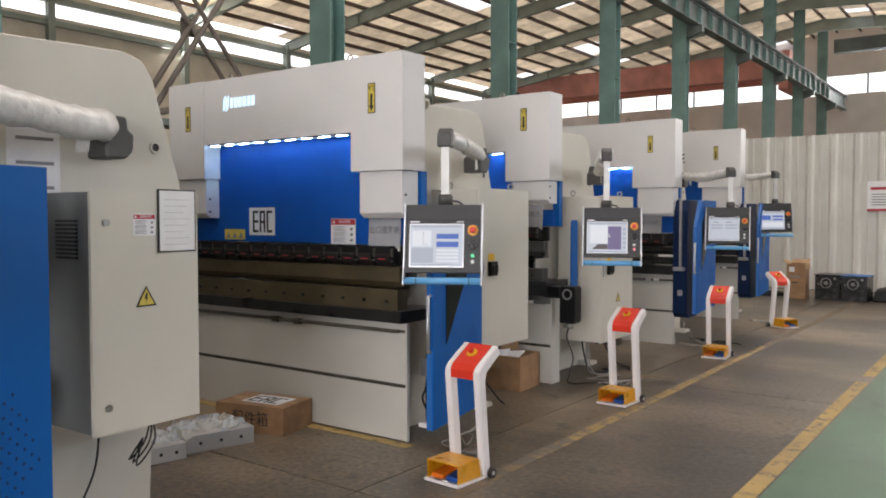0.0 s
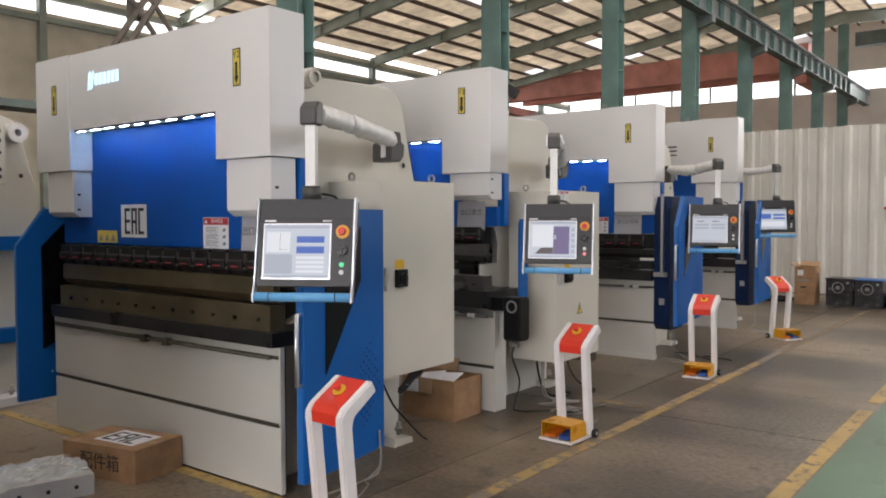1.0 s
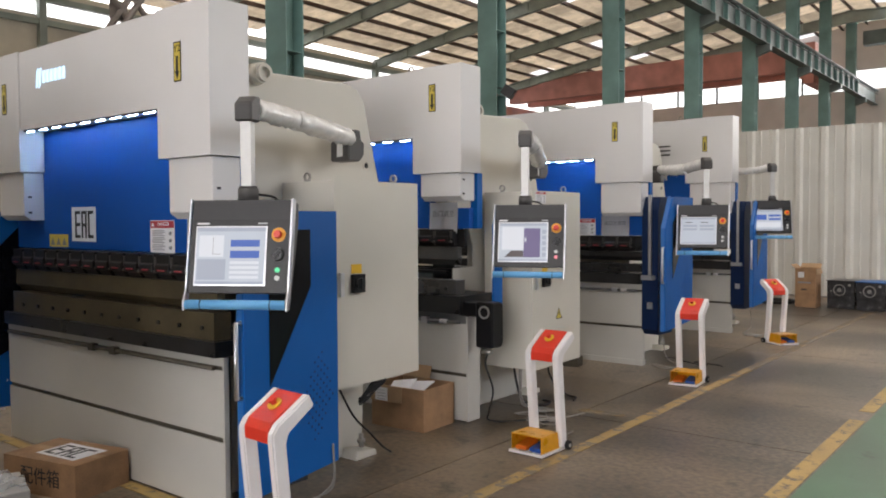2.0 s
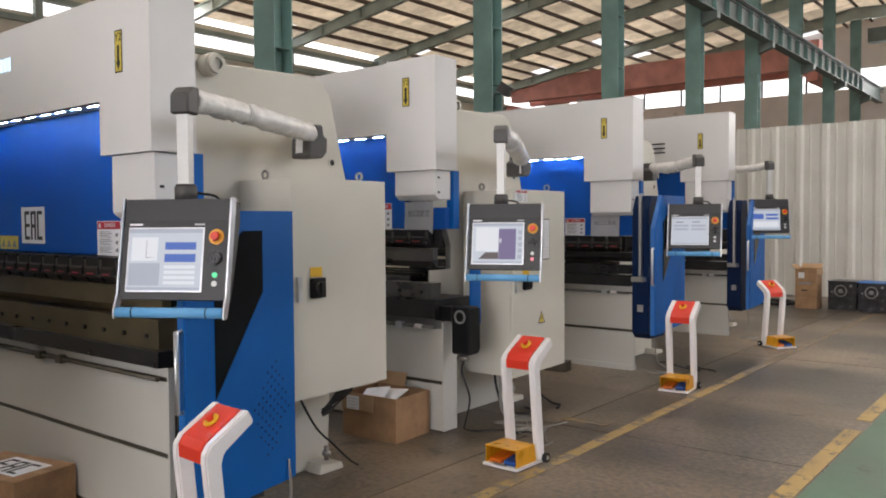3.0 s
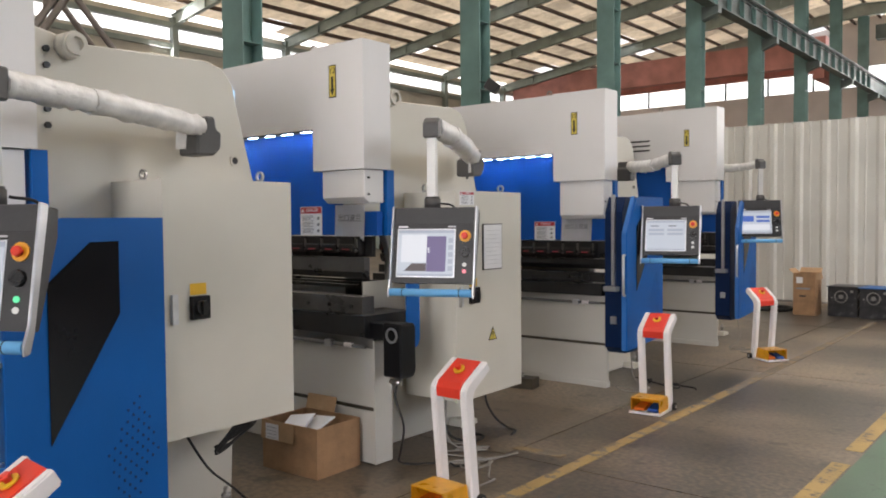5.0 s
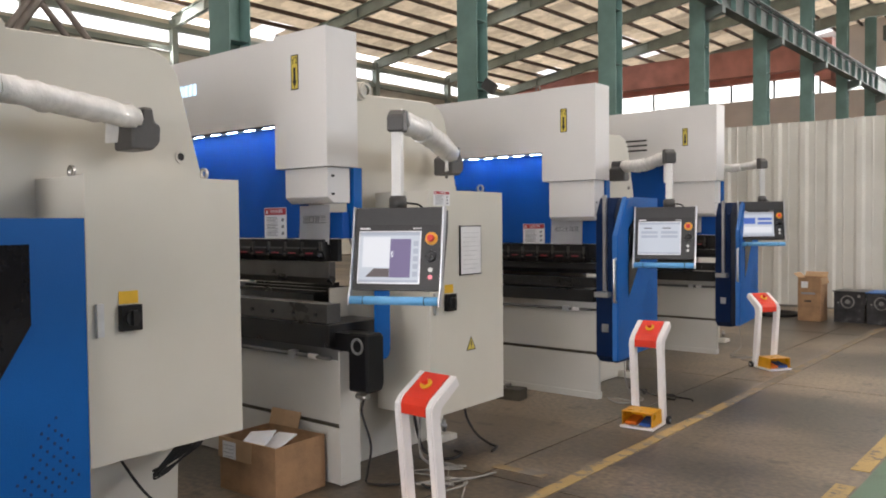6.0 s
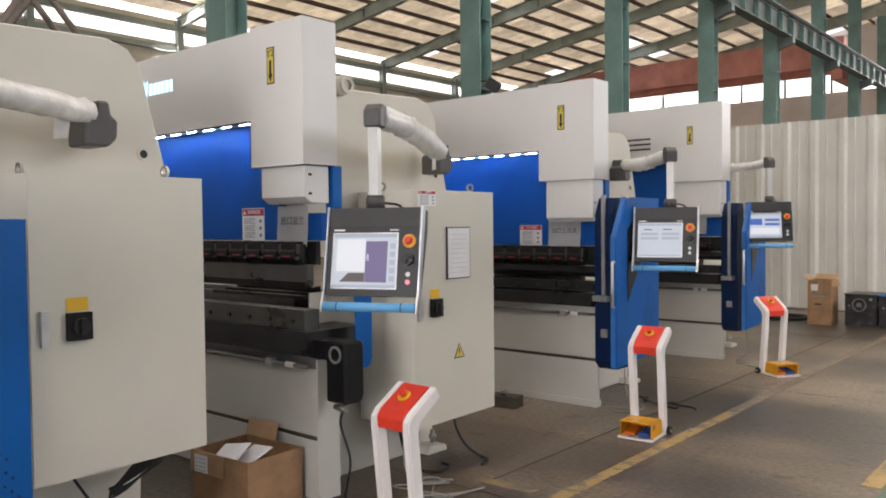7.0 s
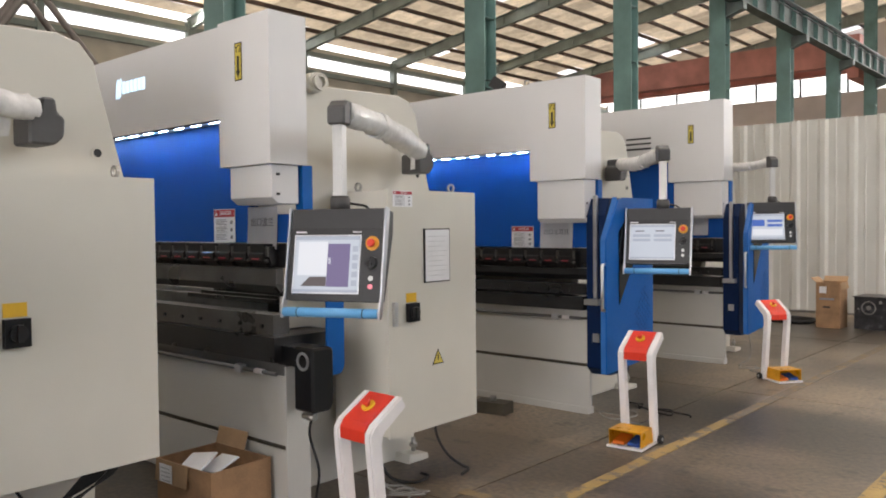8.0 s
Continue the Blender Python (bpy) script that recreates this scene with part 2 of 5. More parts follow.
M_GREENFLOOR = mat("green_floor_paint", (0.062, 0.15, 0.085), 0.4, var=0.14, scale=0.8, bump=0.02, color2=(0.045, 0.105, 0.065))
light_bands_and_spots(M_GREENFLOOR, (0.3, 0.3, 1.0), 0.85, 0.55, 0.60)
M_PANE = pane_mat("window_pane", (0.92, 0.95, 0.95))
M_LED = glow("led_white", (0.38, 0.66, 1.0), 125.0)
M_LOGO = glow("lit_sign", (0.50, 0.79, 1.0), 0.85)
M_SCREEN = glow("screen_pale", (0.68, 0.76, 0.86), 0.235)
M_SCREENB = glow("screen_blue", (0.05, 0.12, 0.42), 0.42)
M_SCREENP = glow("screen_violet", (0.16, 0.13, 0.26), 0.36)
M_SCREENG = glow("screen_grey", (0.50, 0.56, 0.66), 0.24)
M_SCREEND = glow("screen_dark", (0.12, 0.10, 0.10), 0.28)
M_LAMPG = glow("green_button_lamp", (0.1, 0.75, 0.35), 0.5)
M_LAMPW = glow("white_button_lamp", (0.75, 0.75, 0.72), 0.3)
M_LAMPR = glow("red_button_lamp", (0.9, 0.25, 0.3), 0.5)
M_HIVIS = mat("floodlight_glass", (0.35, 0.36, 0.38), 0.1, var=0.05)


# ---- mesh helpers ----
def box(bm, x0, x1, y0, y1, z0, z1, m=None):
    vs = [bm.verts.new(p) for p in ((x0, y0, z0), (x1, y0, z0), (x1, y1, z0), (x0, y1, z0), (x0, y0, z1), (x1, y0, z1), (x1, y1, z1), (x0, y1, z1))]
    if m is not None:
        for v in vs:
            v.co = m @ v.co
    for f in ((0, 3, 2, 1), (4, 5, 6, 7), (0, 1, 5, 4), (1, 2, 6, 5), (2, 3, 7, 6), (3, 0, 4, 7)):
        bm.faces.new([vs[i] for i in f])
    return vs


def prism(bm, poly, axis, a, b, m=None):
    """Extrudes a polygon of two coordinates along an axis from a to b."""
    def p(u, v, w):
        q = {"x": (w, u, v), "y": (u, w, v), "z": (u, v, w)}[axis]
        return Vector(q) if m is None else m @ Vector(q)
    lo = [bm.verts.new(p(u, v, a)) for u, v in poly]
    hi = [bm.verts.new(p(u, v, b)) for u, v in poly]
    bm.faces.new(lo)
    bm.faces.new(hi[::-1])
    n = len(poly)
    for i in range(n):
        bm.faces.new((lo[i], hi[i], hi[(i + 1) % n], lo[(i + 1) % n]))
    bmesh.ops.recalc_face_normals(bm, faces=bm.faces)


def rod(bm, p0, p1, r, seg=12, r1=None):
    p0, p1 = Vector(p0), Vector(p1)
    q = (p1 - p0).to_track_quat("Z", "Y")
    r1 = r if r1 is None else r1
    rings = []
    for p, rr in ((p0, r), (p1, r1)):
        rings.append([bm.verts.new(p + q @ Vector((rr * math.cos(2 * math.pi * i / seg), rr * math.sin(2 * math.pi * i / seg), 0))) for i in range(seg)])
    for i in range(seg):
        f = bm.faces.new((rings[0][i], rings[0][(i + 1) % seg], rings[1][(i + 1) % seg], rings[1][i]))
        f.smooth = True
    bm.faces.new(rings[0][::-1])
    bm.faces.new(rings[1])


def ring(bm, centre, axis, r0, r1, depth, seg=20):
    """A flat ring round an axis."""
    q = Vector(axis).to_track_quat("Z", "Y")
    c = Vector(centre)
    rows = []
    for rr, z in ((r0, 0), (r1, 0), (r1, depth), (r0, depth)):
        rows.append([bm.verts.new(c + q @ Vector((rr * math.cos(2 * math.pi * i / seg), rr * math.sin(2 * math.pi * i / seg), z))) for i in range(seg)])
    for k in range(4):
        a, b = rows[k], rows[(k + 1) % 4]
        for i in range(seg):
            bm.faces.new((a[i], a[(i + 1) % seg], b[(i + 1) % seg], b[i]))
    bmesh.ops.recalc_face_normals(bm, faces=bm.faces)


def smooth_path(pts, steps=6):
    pts = [Vector(p) for p in pts]
    if len(pts) < 3:
        return pts
    full = [pts[0] * 2 - pts[1]] + pts + [pts[-1] * 2 - pts[-2]]
    out = []
    for i in range(1, len(full) - 2):
        a, b, c, d = full[i - 1:i + 3]
        for s in range(steps):
            t = s / steps
            out.append(0.5 * ((2 * b) + (c - a) * t + (2 * a - 5 * b + 4 * c - d) * t * t + (3 * b - a - 3 * c + d) * t ** 3))
    return out + [pts[-1]]


def tube(bm, pts, r, seg=8, steps=6, wobble=0.0, seed=1):
    """A tube along a smooth path; wobble makes it crumpled."""
    path = smooth_path(pts, steps)
    rnd = random.Random(seed)
    rows = []
    side = None
    for i, p in enumerate(path):
        d = (path[min(i + 1, len(path) - 1)] - path[max(i - 1, 0)]).normalized()
        side = (d.orthogonal() if side is None else side - d * side.dot(d)).normalized()
        up = d.cross(side)
        row = []
        for k in range(seg):
            a = 2 * math.pi * k / seg
            rr = r * (1 + wobble * rnd.uniform(-1, 1))
            row.append(bm.verts.new(p + (side * math.cos(a) + up * math.sin(a)) * rr))
        rows.append(row)
    for a, b in zip(rows, rows[1:]):
        for k in range(seg):
            f = bm.faces.new((a[k], a[(k + 1) % seg], b[(k + 1) % seg], b[k]))
            f.smooth = True
    bm.faces.new(rows[0][::-1])
    bm.faces.new(rows[-1])


def soften(bm, width, seg=1):
    if width:
        edges = [e for e in bm.edges if len(e.link_faces) == 2 and e.calc_face_angle(0) > 0.6]
        bmesh.ops.bevel(bm, geom=edges, offset=width, segments=seg, affect="EDGES", clamp_overlap=True)


def part(name, bm, material, parent, label="", bevel=0.0, seg=1, kind=""):
    soften(bm, bevel, seg)
    me = bpy.data.meshes.new(name)
    bm.to_mesh(me)
    bm.free()
    me.materials.append(material)
    ob = new(name, me)
    ob.parent = parent
    return tagged(ob, label=label, kind=kind)


def bx(name, lims, material, parent, label="", bevel=0.003, m=None):
    bm = bmesh.new()
    box(bm, *lims, m=m)
    return part(name, bm, material, parent, label, bevel)


def thing(name, m, label, category, group="", kind=""):
    ob = new(name)
    ob.empty_display_size = 0.1
    ob.matrix_world = m if isinstance(m, Matrix) else Matrix.Translation(m)
    return tagged(ob, label, category, group, kind)


def lettering(body, size, depth=0.0006):
    """A bmesh with lettering in the XZ plane, facing -y, centred on the origin."""
    cu = bpy.data.curves.new("lettering", "FONT")
    cu.body, cu.size, cu.align_x, cu.align_y, cu.extrude = body, size, "CENTER", "CENTER", depth
    cu.resolution_u = 3
    ob = bpy.data.objects.new("lettering", cu)
    scene.collection.objects.link(ob)
    bpy.context.view_layer.update()
    bm = bmesh.new()
    bm.from_mesh(ob.to_mesh())
    ob.to_mesh_clear()
    bpy.data.objects.remove(ob)
    bpy.data.curves.remove(cu)
    bmesh.ops.transform(bm, matrix=pose(0, 0, 0, 90), verts=bm.verts)
    return bm


def flat(parent, name, m, x0, x1, z0, z1, material, label="", lift=0.0, thick=0.0015):
    """A thin plate in the XZ plane of m, facing -y."""
    bm = bmesh.new()
    box(bm, x0, x1, -lift - thick, -lift, z0, z1, m=m)
    return part(name, bm, material, parent, label)


def words(parent, name, m, x, z, body, size, material, lift=0.002, stretch=1.0):
    bm = lettering(body, size)
    bmesh.ops.transform(bm, matrix=m @ Matrix.Translation((x, -lift, z)) @ Matrix.Diagonal((stretch, 1, 1, 1)), verts=bm.verts)
    return part(name, bm, material, parent)


# ---- bright distance outside the windows ----
M_DISTANCE = glow("bright_distance", (1.0, 0.98, 0.94), 1.6)
for lims in ((-60.0, -59.9, -60.0, 110.0, -0.3, 40.0), (-60.0, 60.0, 110.0, 110.1, -0.3, 40.0)):
    bm = bmesh.new()
    box(bm, *lims)
    ob = part("backdrop", bm, M_DISTANCE, None, "plain bright sky at the horizon")
    ob.matrix_world = BUILD
    tagged(ob, category="backdrop", kind="structure")


# ---- building ----
COL_X, COL_Y0, BAY = -10.8, 10.7, 6.33
WEST, EAST, SOUTH, NORTH = -32.0, 13.0, -14.0, 59.0


def roof_z(x):
    return 10.75 + 0.15 * (x - WEST) if x < COL_X else 13.93 - 0.06 * (x - COL_X)


def struct(name, bm, material, label, category, bevel=0.0, kind="structure"):
    ob = part(name, bm, material, None, label, bevel)
    ob.matrix_world = BUILD
    return tagged(ob, category=category, kind=kind)


def wall_with_band(name, along, at, a0, a1, z0, z1, top, inner, material, label, posts):
    """A sheet wall with one long window band; along is the axis it runs on. inner: the sign of the side of the hall."""
    t = 0.12
    bm = bmesh.new()
    lo, hi = (at - t, at) if inner > 0 else (at, at + t)
    for za, zb in ((-0.1, z0), (z1, top)):
        if along == "y":
            box(bm, lo, hi, a0, a1, za, zb)
        else:
            box(bm, a0, a1, lo, hi, za, zb)
    w = struct(name, bm, material, label, "wall")
    n = 0
    cuts = [a0] + list(posts) + [a1]
    for a, b in zip(cuts, cuts[1:]):
        bm = bmesh.new()
        mid = (lo + hi) / 2
        if along == "y":
            box(bm, mid - 0.004, mid + 0.004, a + 0.06, b - 0.06, z0 + 0.03, z1 - 0.03)
        else:
            box(bm, a + 0.06, b - 0.06, mid - 0.004, mid + 0.004, z0 + 0.03, z1 - 0.03)
        p = part("pane", bm, M_PANE, w)
        p.visible_shadow = False
        bm = bmesh.new()
        for s, e in ((a, a + 0.06), (b - 0.06, b)):
            if along == "y":
                box(bm, lo, hi, s, e, z0, z1)
            else:
                box(bm, s, e, lo, hi, z0, z1)
        for s, e in ((z0, z0 + 0.03), (z1 - 0.03, z1)):
            if along == "y":
                box(bm, lo + 0.02, hi - 0.02, a + 0.06, b - 0.06, s, e)
            else:
                box(bm, a + 0.06, b - 0.06, lo + 0.02, hi - 0.02, s, e)
        part("window_frame", bm, M_GREEN_D, w)
    return w


west_posts = [16.35 + 6.35 * k for k in range(-4, 7)]
wall_with_band("wall_west", "y", WEST, SOUTH, NORTH, 9.70, 10.3, 10.75, 1, M_WALLSHEET, "cream ribbed sheet wall with a long high window band", west_posts)
wall_with_band("wall_north", "x", NORTH, WEST, EAST, 9.85, 11.15, 14.2, -1, M_GABLE, "pale grey sheet gable wall with a high window band, haze in its colour", [WEST + 2.9 * k for k in range(1, 16)])
wall_with_band("wall_east", "y", EAST, SOUTH, NORTH, 4.2, 7.8, 12.6, -1, M_WALLGREY, "unseen grey sheet wall, broad window band added for light", [SOUTH + 6.1 * k for k in range(1, 12)])
bm = bmesh.new()
for lims in ((WEST, -2.0, SOUTH - 0.12, SOUTH, -0.1, 14.2), (8.0, EAST, SOUTH - 0.12, SOUTH, -0.1, 14.2), (-2.0, 8.0, SOUTH - 0.12, SOUTH, 5.8, 14.2)):
    box(bm, *lims)
struct("wall_south", bm, M_WALLGREY, "unseen grey sheet gable wall, open gate added for light", "wall")
bm = bmesh.new()
box(bm, -400, 400, -400, 400, -0.6, -0.3)
struct("ground", bm, M_CONC, "pale ground outside the hall", "ground")

# roof: insulation foil between the purlins, with clear sheets let in
bm = bmesh.new()
lit = bmesh.new()
rnd = random.Random(4)
PURLIN = 1.42
xs = [WEST + PURLIN * k for k in range(int((EAST - WEST) / PURLIN) + 1)] + [EAST]
for xa, xb in zip(xs, xs[1:]):
    y = SOUTH
    while y < NORTH:
        yb = min(y + rnd.choice((0.6, 0.9, 1.4, 2.2, 2.7)), NORTH)
        dst = lit if rnd.random() < 0.035 else bm
        za, zb = roof_z(xa) + 0.32, roof_z(xb) + 0.32
        sag = rnd.uniform(-0.07, 0.02)
        vs = [dst.verts.new(p) for p in ((xa, y, za), (xb, y, zb), (xb, yb, zb), (xa, yb, za))]
        mid = dst.verts.new(((xa + xb) / 2, (y + yb) / 2, (za + zb) / 2 + sag))
        for i in range(4):
            dst.faces.new((vs[i], vs[(i + 1) % 4], mid))
        y = yb
struct("ceiling", bm, M_FOIL, "yellowed insulation foil under the roof sheets", "ceiling")
struct("roof_light", lit, M_LIGHTSHEET, "clear roof sheets let into the roof", "skylight")

purlins = thing("purlins", BUILD, "rusty steel purlins under the roof foil", "purlin", kind="structure")
for x in xs[1:-1]:
    bm = bmesh.new()
    z = roof_z(x)
    box(bm, x - 0.03, x + 0.03, SOUTH, NORTH, z + 0.08, z + 0.28)
    box(bm, x + 0.03, x + 0.10, SOUTH, NORTH, z + 0.08, z + 0.10)
    part("purlin", bm, M_PURLIN, purlins)

rafters = thing("rafters", BUILD, "pale green welded roof rafters", "rafter", kind="structure")
for k in range(-4, 7):
    y = 16.35 + 6.35 * k
    bm = bmesh.new()
    for x0, x1 in ((WEST, COL_X), (COL_X, EAST)):
        z0, z1 = roof_z(x0 + 1e-4 if x0 == COL_X else x0), roof_z(x1 - 1e-4)
        d0, d1 = (0.42, 0.62) if x0 == WEST else (0.62, 0.42)
        prism(bm, [(x0, z0 - d0), (x1, z1 - d1), (x1, z1 + 0.06), (x0, z0 + 0.06)], "y", y - 0.008, y + 0.008)
        for s0, s1, zz0, zz1 in ((z0 - d0 - 0.02, z1 - d1 - 0.02, z0 - d0, z1 - d1), (z0 + 0.05, z1 + 0.05, z0 + 0.075, z1 + 0.075)):
            prism(bm, [(x0, s0), (x1, s1), (x1, zz1), (x0, zz0)], "y", y - 0.12, y + 0.12)
        for i in range(1, 8):
            x = x0 + (x1 - x0) * i / 8
            box(bm, x - 0.01, x + 0.01, y - 0.1, y + 0.1, roof_z(x) - 0.4, roof_z(x))
    part("rafter", bm, M_RAFTER, rafters)
    bm = bmesh.new()
    box(bm, WEST + 0.02, WEST + 0.3, y - 0.14, y + 0.14, 0, 10.7)
    part("wall_post", bm, M_RAFTER, rafters)
for z in (9.48, 10.42):
    bm = bmesh.new()
    box(bm, WEST + 0.02, WEST + 0.22, SOUTH, NORTH, z - 0.16, z + 0.06)
    part("girt", bm, M_RAFTER, rafters)


def column(y):
    c = thing("column", BUILD @ pose(COL_X, y, 0), "blue-green painted steel hall column", "column", "columns along the hall", "structure")
    bm = bmesh.new()
    h = 13.6
    box(bm, -0.012, 0.012, -0.18, 0.18, 0.02, h)
    box(bm, -0.27, 0.27, -0.2, -0.18, 0.02, h)
    box(bm, -0.27, 0.27, 0.18, 0.2, 0.02, h)
    for z in [1.5 * k for k in range(1, 9)]:
        box(bm, 0.012, 0.25, -0.18, 0.18, z, z + 0.012)
        box(bm, -0.25, -0.012, -0.18, 0.18, z, z + 0.012)
    part("shaft", bm, M_GREEN, c)
    bm = bmesh.new()
    box(bm, -0.4, 0.4, -0.32, 0.32, 0, 0.03)
    part("base_plate", bm, M_GREEN_D, c)
    bm = bmesh.new()
    prism(bm, [(0.271, 8.35), (0.45, 8.42), (0.85, 8.55), (0.85, 8.8), (0.271, 8.8)], "y", -0.15, 0.15)
    part("bracket", bm, M_GREEN_D, c)
    return c


for k in range(-3, 8):
    column(COL_Y0 + BAY * k)

# crane runway along the columns
run = thing("crane_runway", BUILD, "dark green crane runway girder with stiffeners", "crane girder", kind="structure")
bm = bmesh.new()
RX = COL_X + 0.6
box(bm, RX - 0.012, RX + 0.012, SOUTH, NORTH, 8.83, 9.66)
box(bm, RX - 0.2, RX + 0.2, SOUTH, NORTH, 8.8, 8.83)
box(bm, RX - 0.24, RX + 0.24, SOUTH, NORTH, 9.66, 9.70)
part("girder", bm, M_GREEN_D, run)
bm = bmesh.new()
box(bm, RX - 0.035, RX + 0.035, SOUTH, NORTH, 9.70, 9.82)
part("rail", bm, M_PURLIN, run)
for k in range(48):
    y = SOUTH + 6 + 1.3 * k
    bm = bmesh.new()
    box(bm, 0.012, 0.18, -0.01, 0.01, 8.83, 9.66)
    box(bm, -0.18, -0.012, -0.01, 0.01, 8.83, 9.66)
    p = part("stiffener", bm, M_GREEN, run)
    p.location = (RX, y, 0)
bm = bmesh.new()
for z in (9.3, 9.45):
    box(bm, COL_X + 0.95, COL_X + 0.98, 8, 58, z, z + 0.03)
part("conductor_rail", bm, M_RUBBER, run)

# cross bracing between two columns
M_BRACE = mat("grey_brown_brace_paint", (0.20, 0.17, 0.15), 0.6, var=0.2, scale=3)
br = thing("cross_bracing", BUILD, "dark crossed angle bracing between two columns", "bracing", kind="structure")
for k, (y0, z0, y1, z1) in enumerate(((6.7, 3.1, 8.9, 6.4), (8.95, 3.3, 6.7, 6.0), (6.55, 3.1, 9.1, 3.75))):
    for off in (-0.22, 0.22):
        bm = bmesh.new()
        rod(bm, (COL_X + off, y0, z0), (COL_X + off, y1, z1), 0.05, 4)
        part("brace", bm, M_BRACE, br)
bm = bmesh.new()
box(bm, COL_X - 0.29, COL_X - 0.275, 7.62, 7.9, 4.55, 4.85)
part("gusset_plate", bm, M_BRACE, br)
bm = bmesh.new()
box(bm, COL_X - 0.25, COL_X + 0.25, 4.4, 10.7, 3.0, 3.1)
part("tie_beam", bm, M_GREEN_D, br)

# travelling crane bridge of the far bay
crane = thing("bridge_crane", BUILD @ pose(0, 49.0, 0), "pale red travelling bridge crane spanning the bay", "crane")
bm = bmesh.new()
box(bm, WEST + 0.6, COL_X - 0.5, -0.35, 0.35, 9.75, 11.25)
box(bm, WEST + 0.6, COL_X - 0.5, 2.0, 2.5, 9.75, 10.95)
part("girder", bm, M_CRANE, crane, bevel=0.02)
bm = bmesh.new()
box(bm, WEST + 0.5, WEST + 1.1, -0.8, 3.0, 8.95, 9.45)
part("end_carriage", bm, M_CRANE, crane)
bm = bmesh.new()
box(bm, COL_X - 1.0, COL_X - 0.45, -0.8, 3.0, 8.95, 9.45)
part("end_carriage", bm, M_CRANE, crane)
crane2 = thing("bridge_crane", BUILD @ pose(0, 54.0, 0), "dark travelling bridge crane over the aisle bay", "crane")
bm = bmesh.new()
box(bm, COL_X + 0.9, EAST - 0.4, -0.35, 0.35, 11.7, 12.5)
part("girder", bm, M_GREEN_D, crane2, bevel=0.02)

for k in (1,):
    fl = thing("floodlight", BUILD @ pose(COL_X + 0.52, COL_Y0 + BAY * k - 0.1, 4.55, 0, 0, 20), "small black floodlight clamped to a column", "floodlight")
    bm = bmesh.new()
    box(bm, -0.12, 0.16, -0.1, 0.1, -0.12, 0.12, m=pose(0, 0, 0, 0, 35, 0))
    part("housing", bm, M_BLACKPL, fl, bevel=0.01)
    bm = bmesh.new()
    box(bm, -0.1, 0.1, -0.085, 0.085, -0.128, -0.122, m=pose(0, 0, 0, 0, 35, 0))
    part("lens", bm, M_HIVIS, fl)
    bm = bmesh.new()
    rod(bm, (-0.26, 0, 0.1), (0.0, 0, 0.06), 0.015)
    part("bracket", bm, M_BLACKPL, fl)

# floor slabs on a dark bed
bm = bmesh.new()
box(bm, WEST, EAST, SOUTH, NORTH, -0.25, -0.012)
floor = struct("floor", bm, M_JOINT, "grey-brown worn concrete floor in slabs, light bands in its colour", "floor")

# ---- white sheet fence across the aisle ----
FENCE_Y = 18.4
fence = thing("sheet_fence", (-12.0, FENCE_Y, 0), "white ribbed steel sheet partition wall", "fence", kind="structure")
base = bmesh.new()
prof = [(0, 0), (0.05, -0.035), (0.13, -0.035), (0.18, 0), (0.28, 0), (0.29, -0.01), (0.30, -0.01), (0.31, 0), (0.46, 0)]
for i, (a, b) in enumerate(zip(prof, prof[1:])):
    v = [base.verts.new(p) for p in ((a[0], a[1], 0.04), (b[0], b[1], 0.04), (b[0], b[1], 3.36), (a[0], a[1], 3.36))]
    base.faces.new(v)
geo = base.faces[:]
bmesh.ops.solidify(base, geom=geo, thickness=0.004)
bmesh.ops.remove_doubles(base, verts=base.verts, dist=0.0001)
me = bpy.data.meshes.new("panel")
base.to_mesh(me)
base.free()
me.materials.append(M_FENCE)
for k in range(42):
    p = new("panel", me)
    p.parent, p.location = fence, (0.46 * k, 0, 0.004 * math.sin(k * 2.3))
for z in (0.0, 1.6):
    bx("rail", (0, 19.3, 0.012, 0.07, z, z + 0.05), M_WALLGREY, fence)
for k in range(8):
    bx("post", (2.6 * k, 2.6 * k + 0.06, 0.075, 0.14, 0, 3.25), M_WALLGREY, fence)

notice = thing("notice_board", (-2.05, FENCE_Y - 0.05, 1.72), "white notice board with red lines on the fence", "sign")
N0 = pose(0, 0, 0)
flat(notice, "board", N0, 0, 1.1, 0, 0.62, M_PAPER, thick=0.006)
flat(notice, "red_band", N0, 0.0, 1.1, 0.0, 0.05, M_DANGER, lift=0.007)
flat(notice, "red_band", N0, 0.06, 0.5, 0.44, 0.5, M_DANGER, lift=0.007)
for k in range(5):
    flat(notice, "text_bar", N0, 0.08, 0.85 - 0.07 * (k % 3), 0.12 + 0.055 * k, 0.14 + 0.055 * k, M_INKGREY, lift=0.007)


# ---- press brakes ----
def lathe_eye(parent, x, y, z, name="lifting_eye"):
    bm = bmesh.new()
    ring(bm, (x, y - 0.008, z + 0.036), (0, 1, 0), 0.018, 0.028, 0.013, 16)
    rod(bm, (x, y, z), (x, y, z + 0.012), 0.022, 10)
    return part(name, bm, M_STEEL, parent)


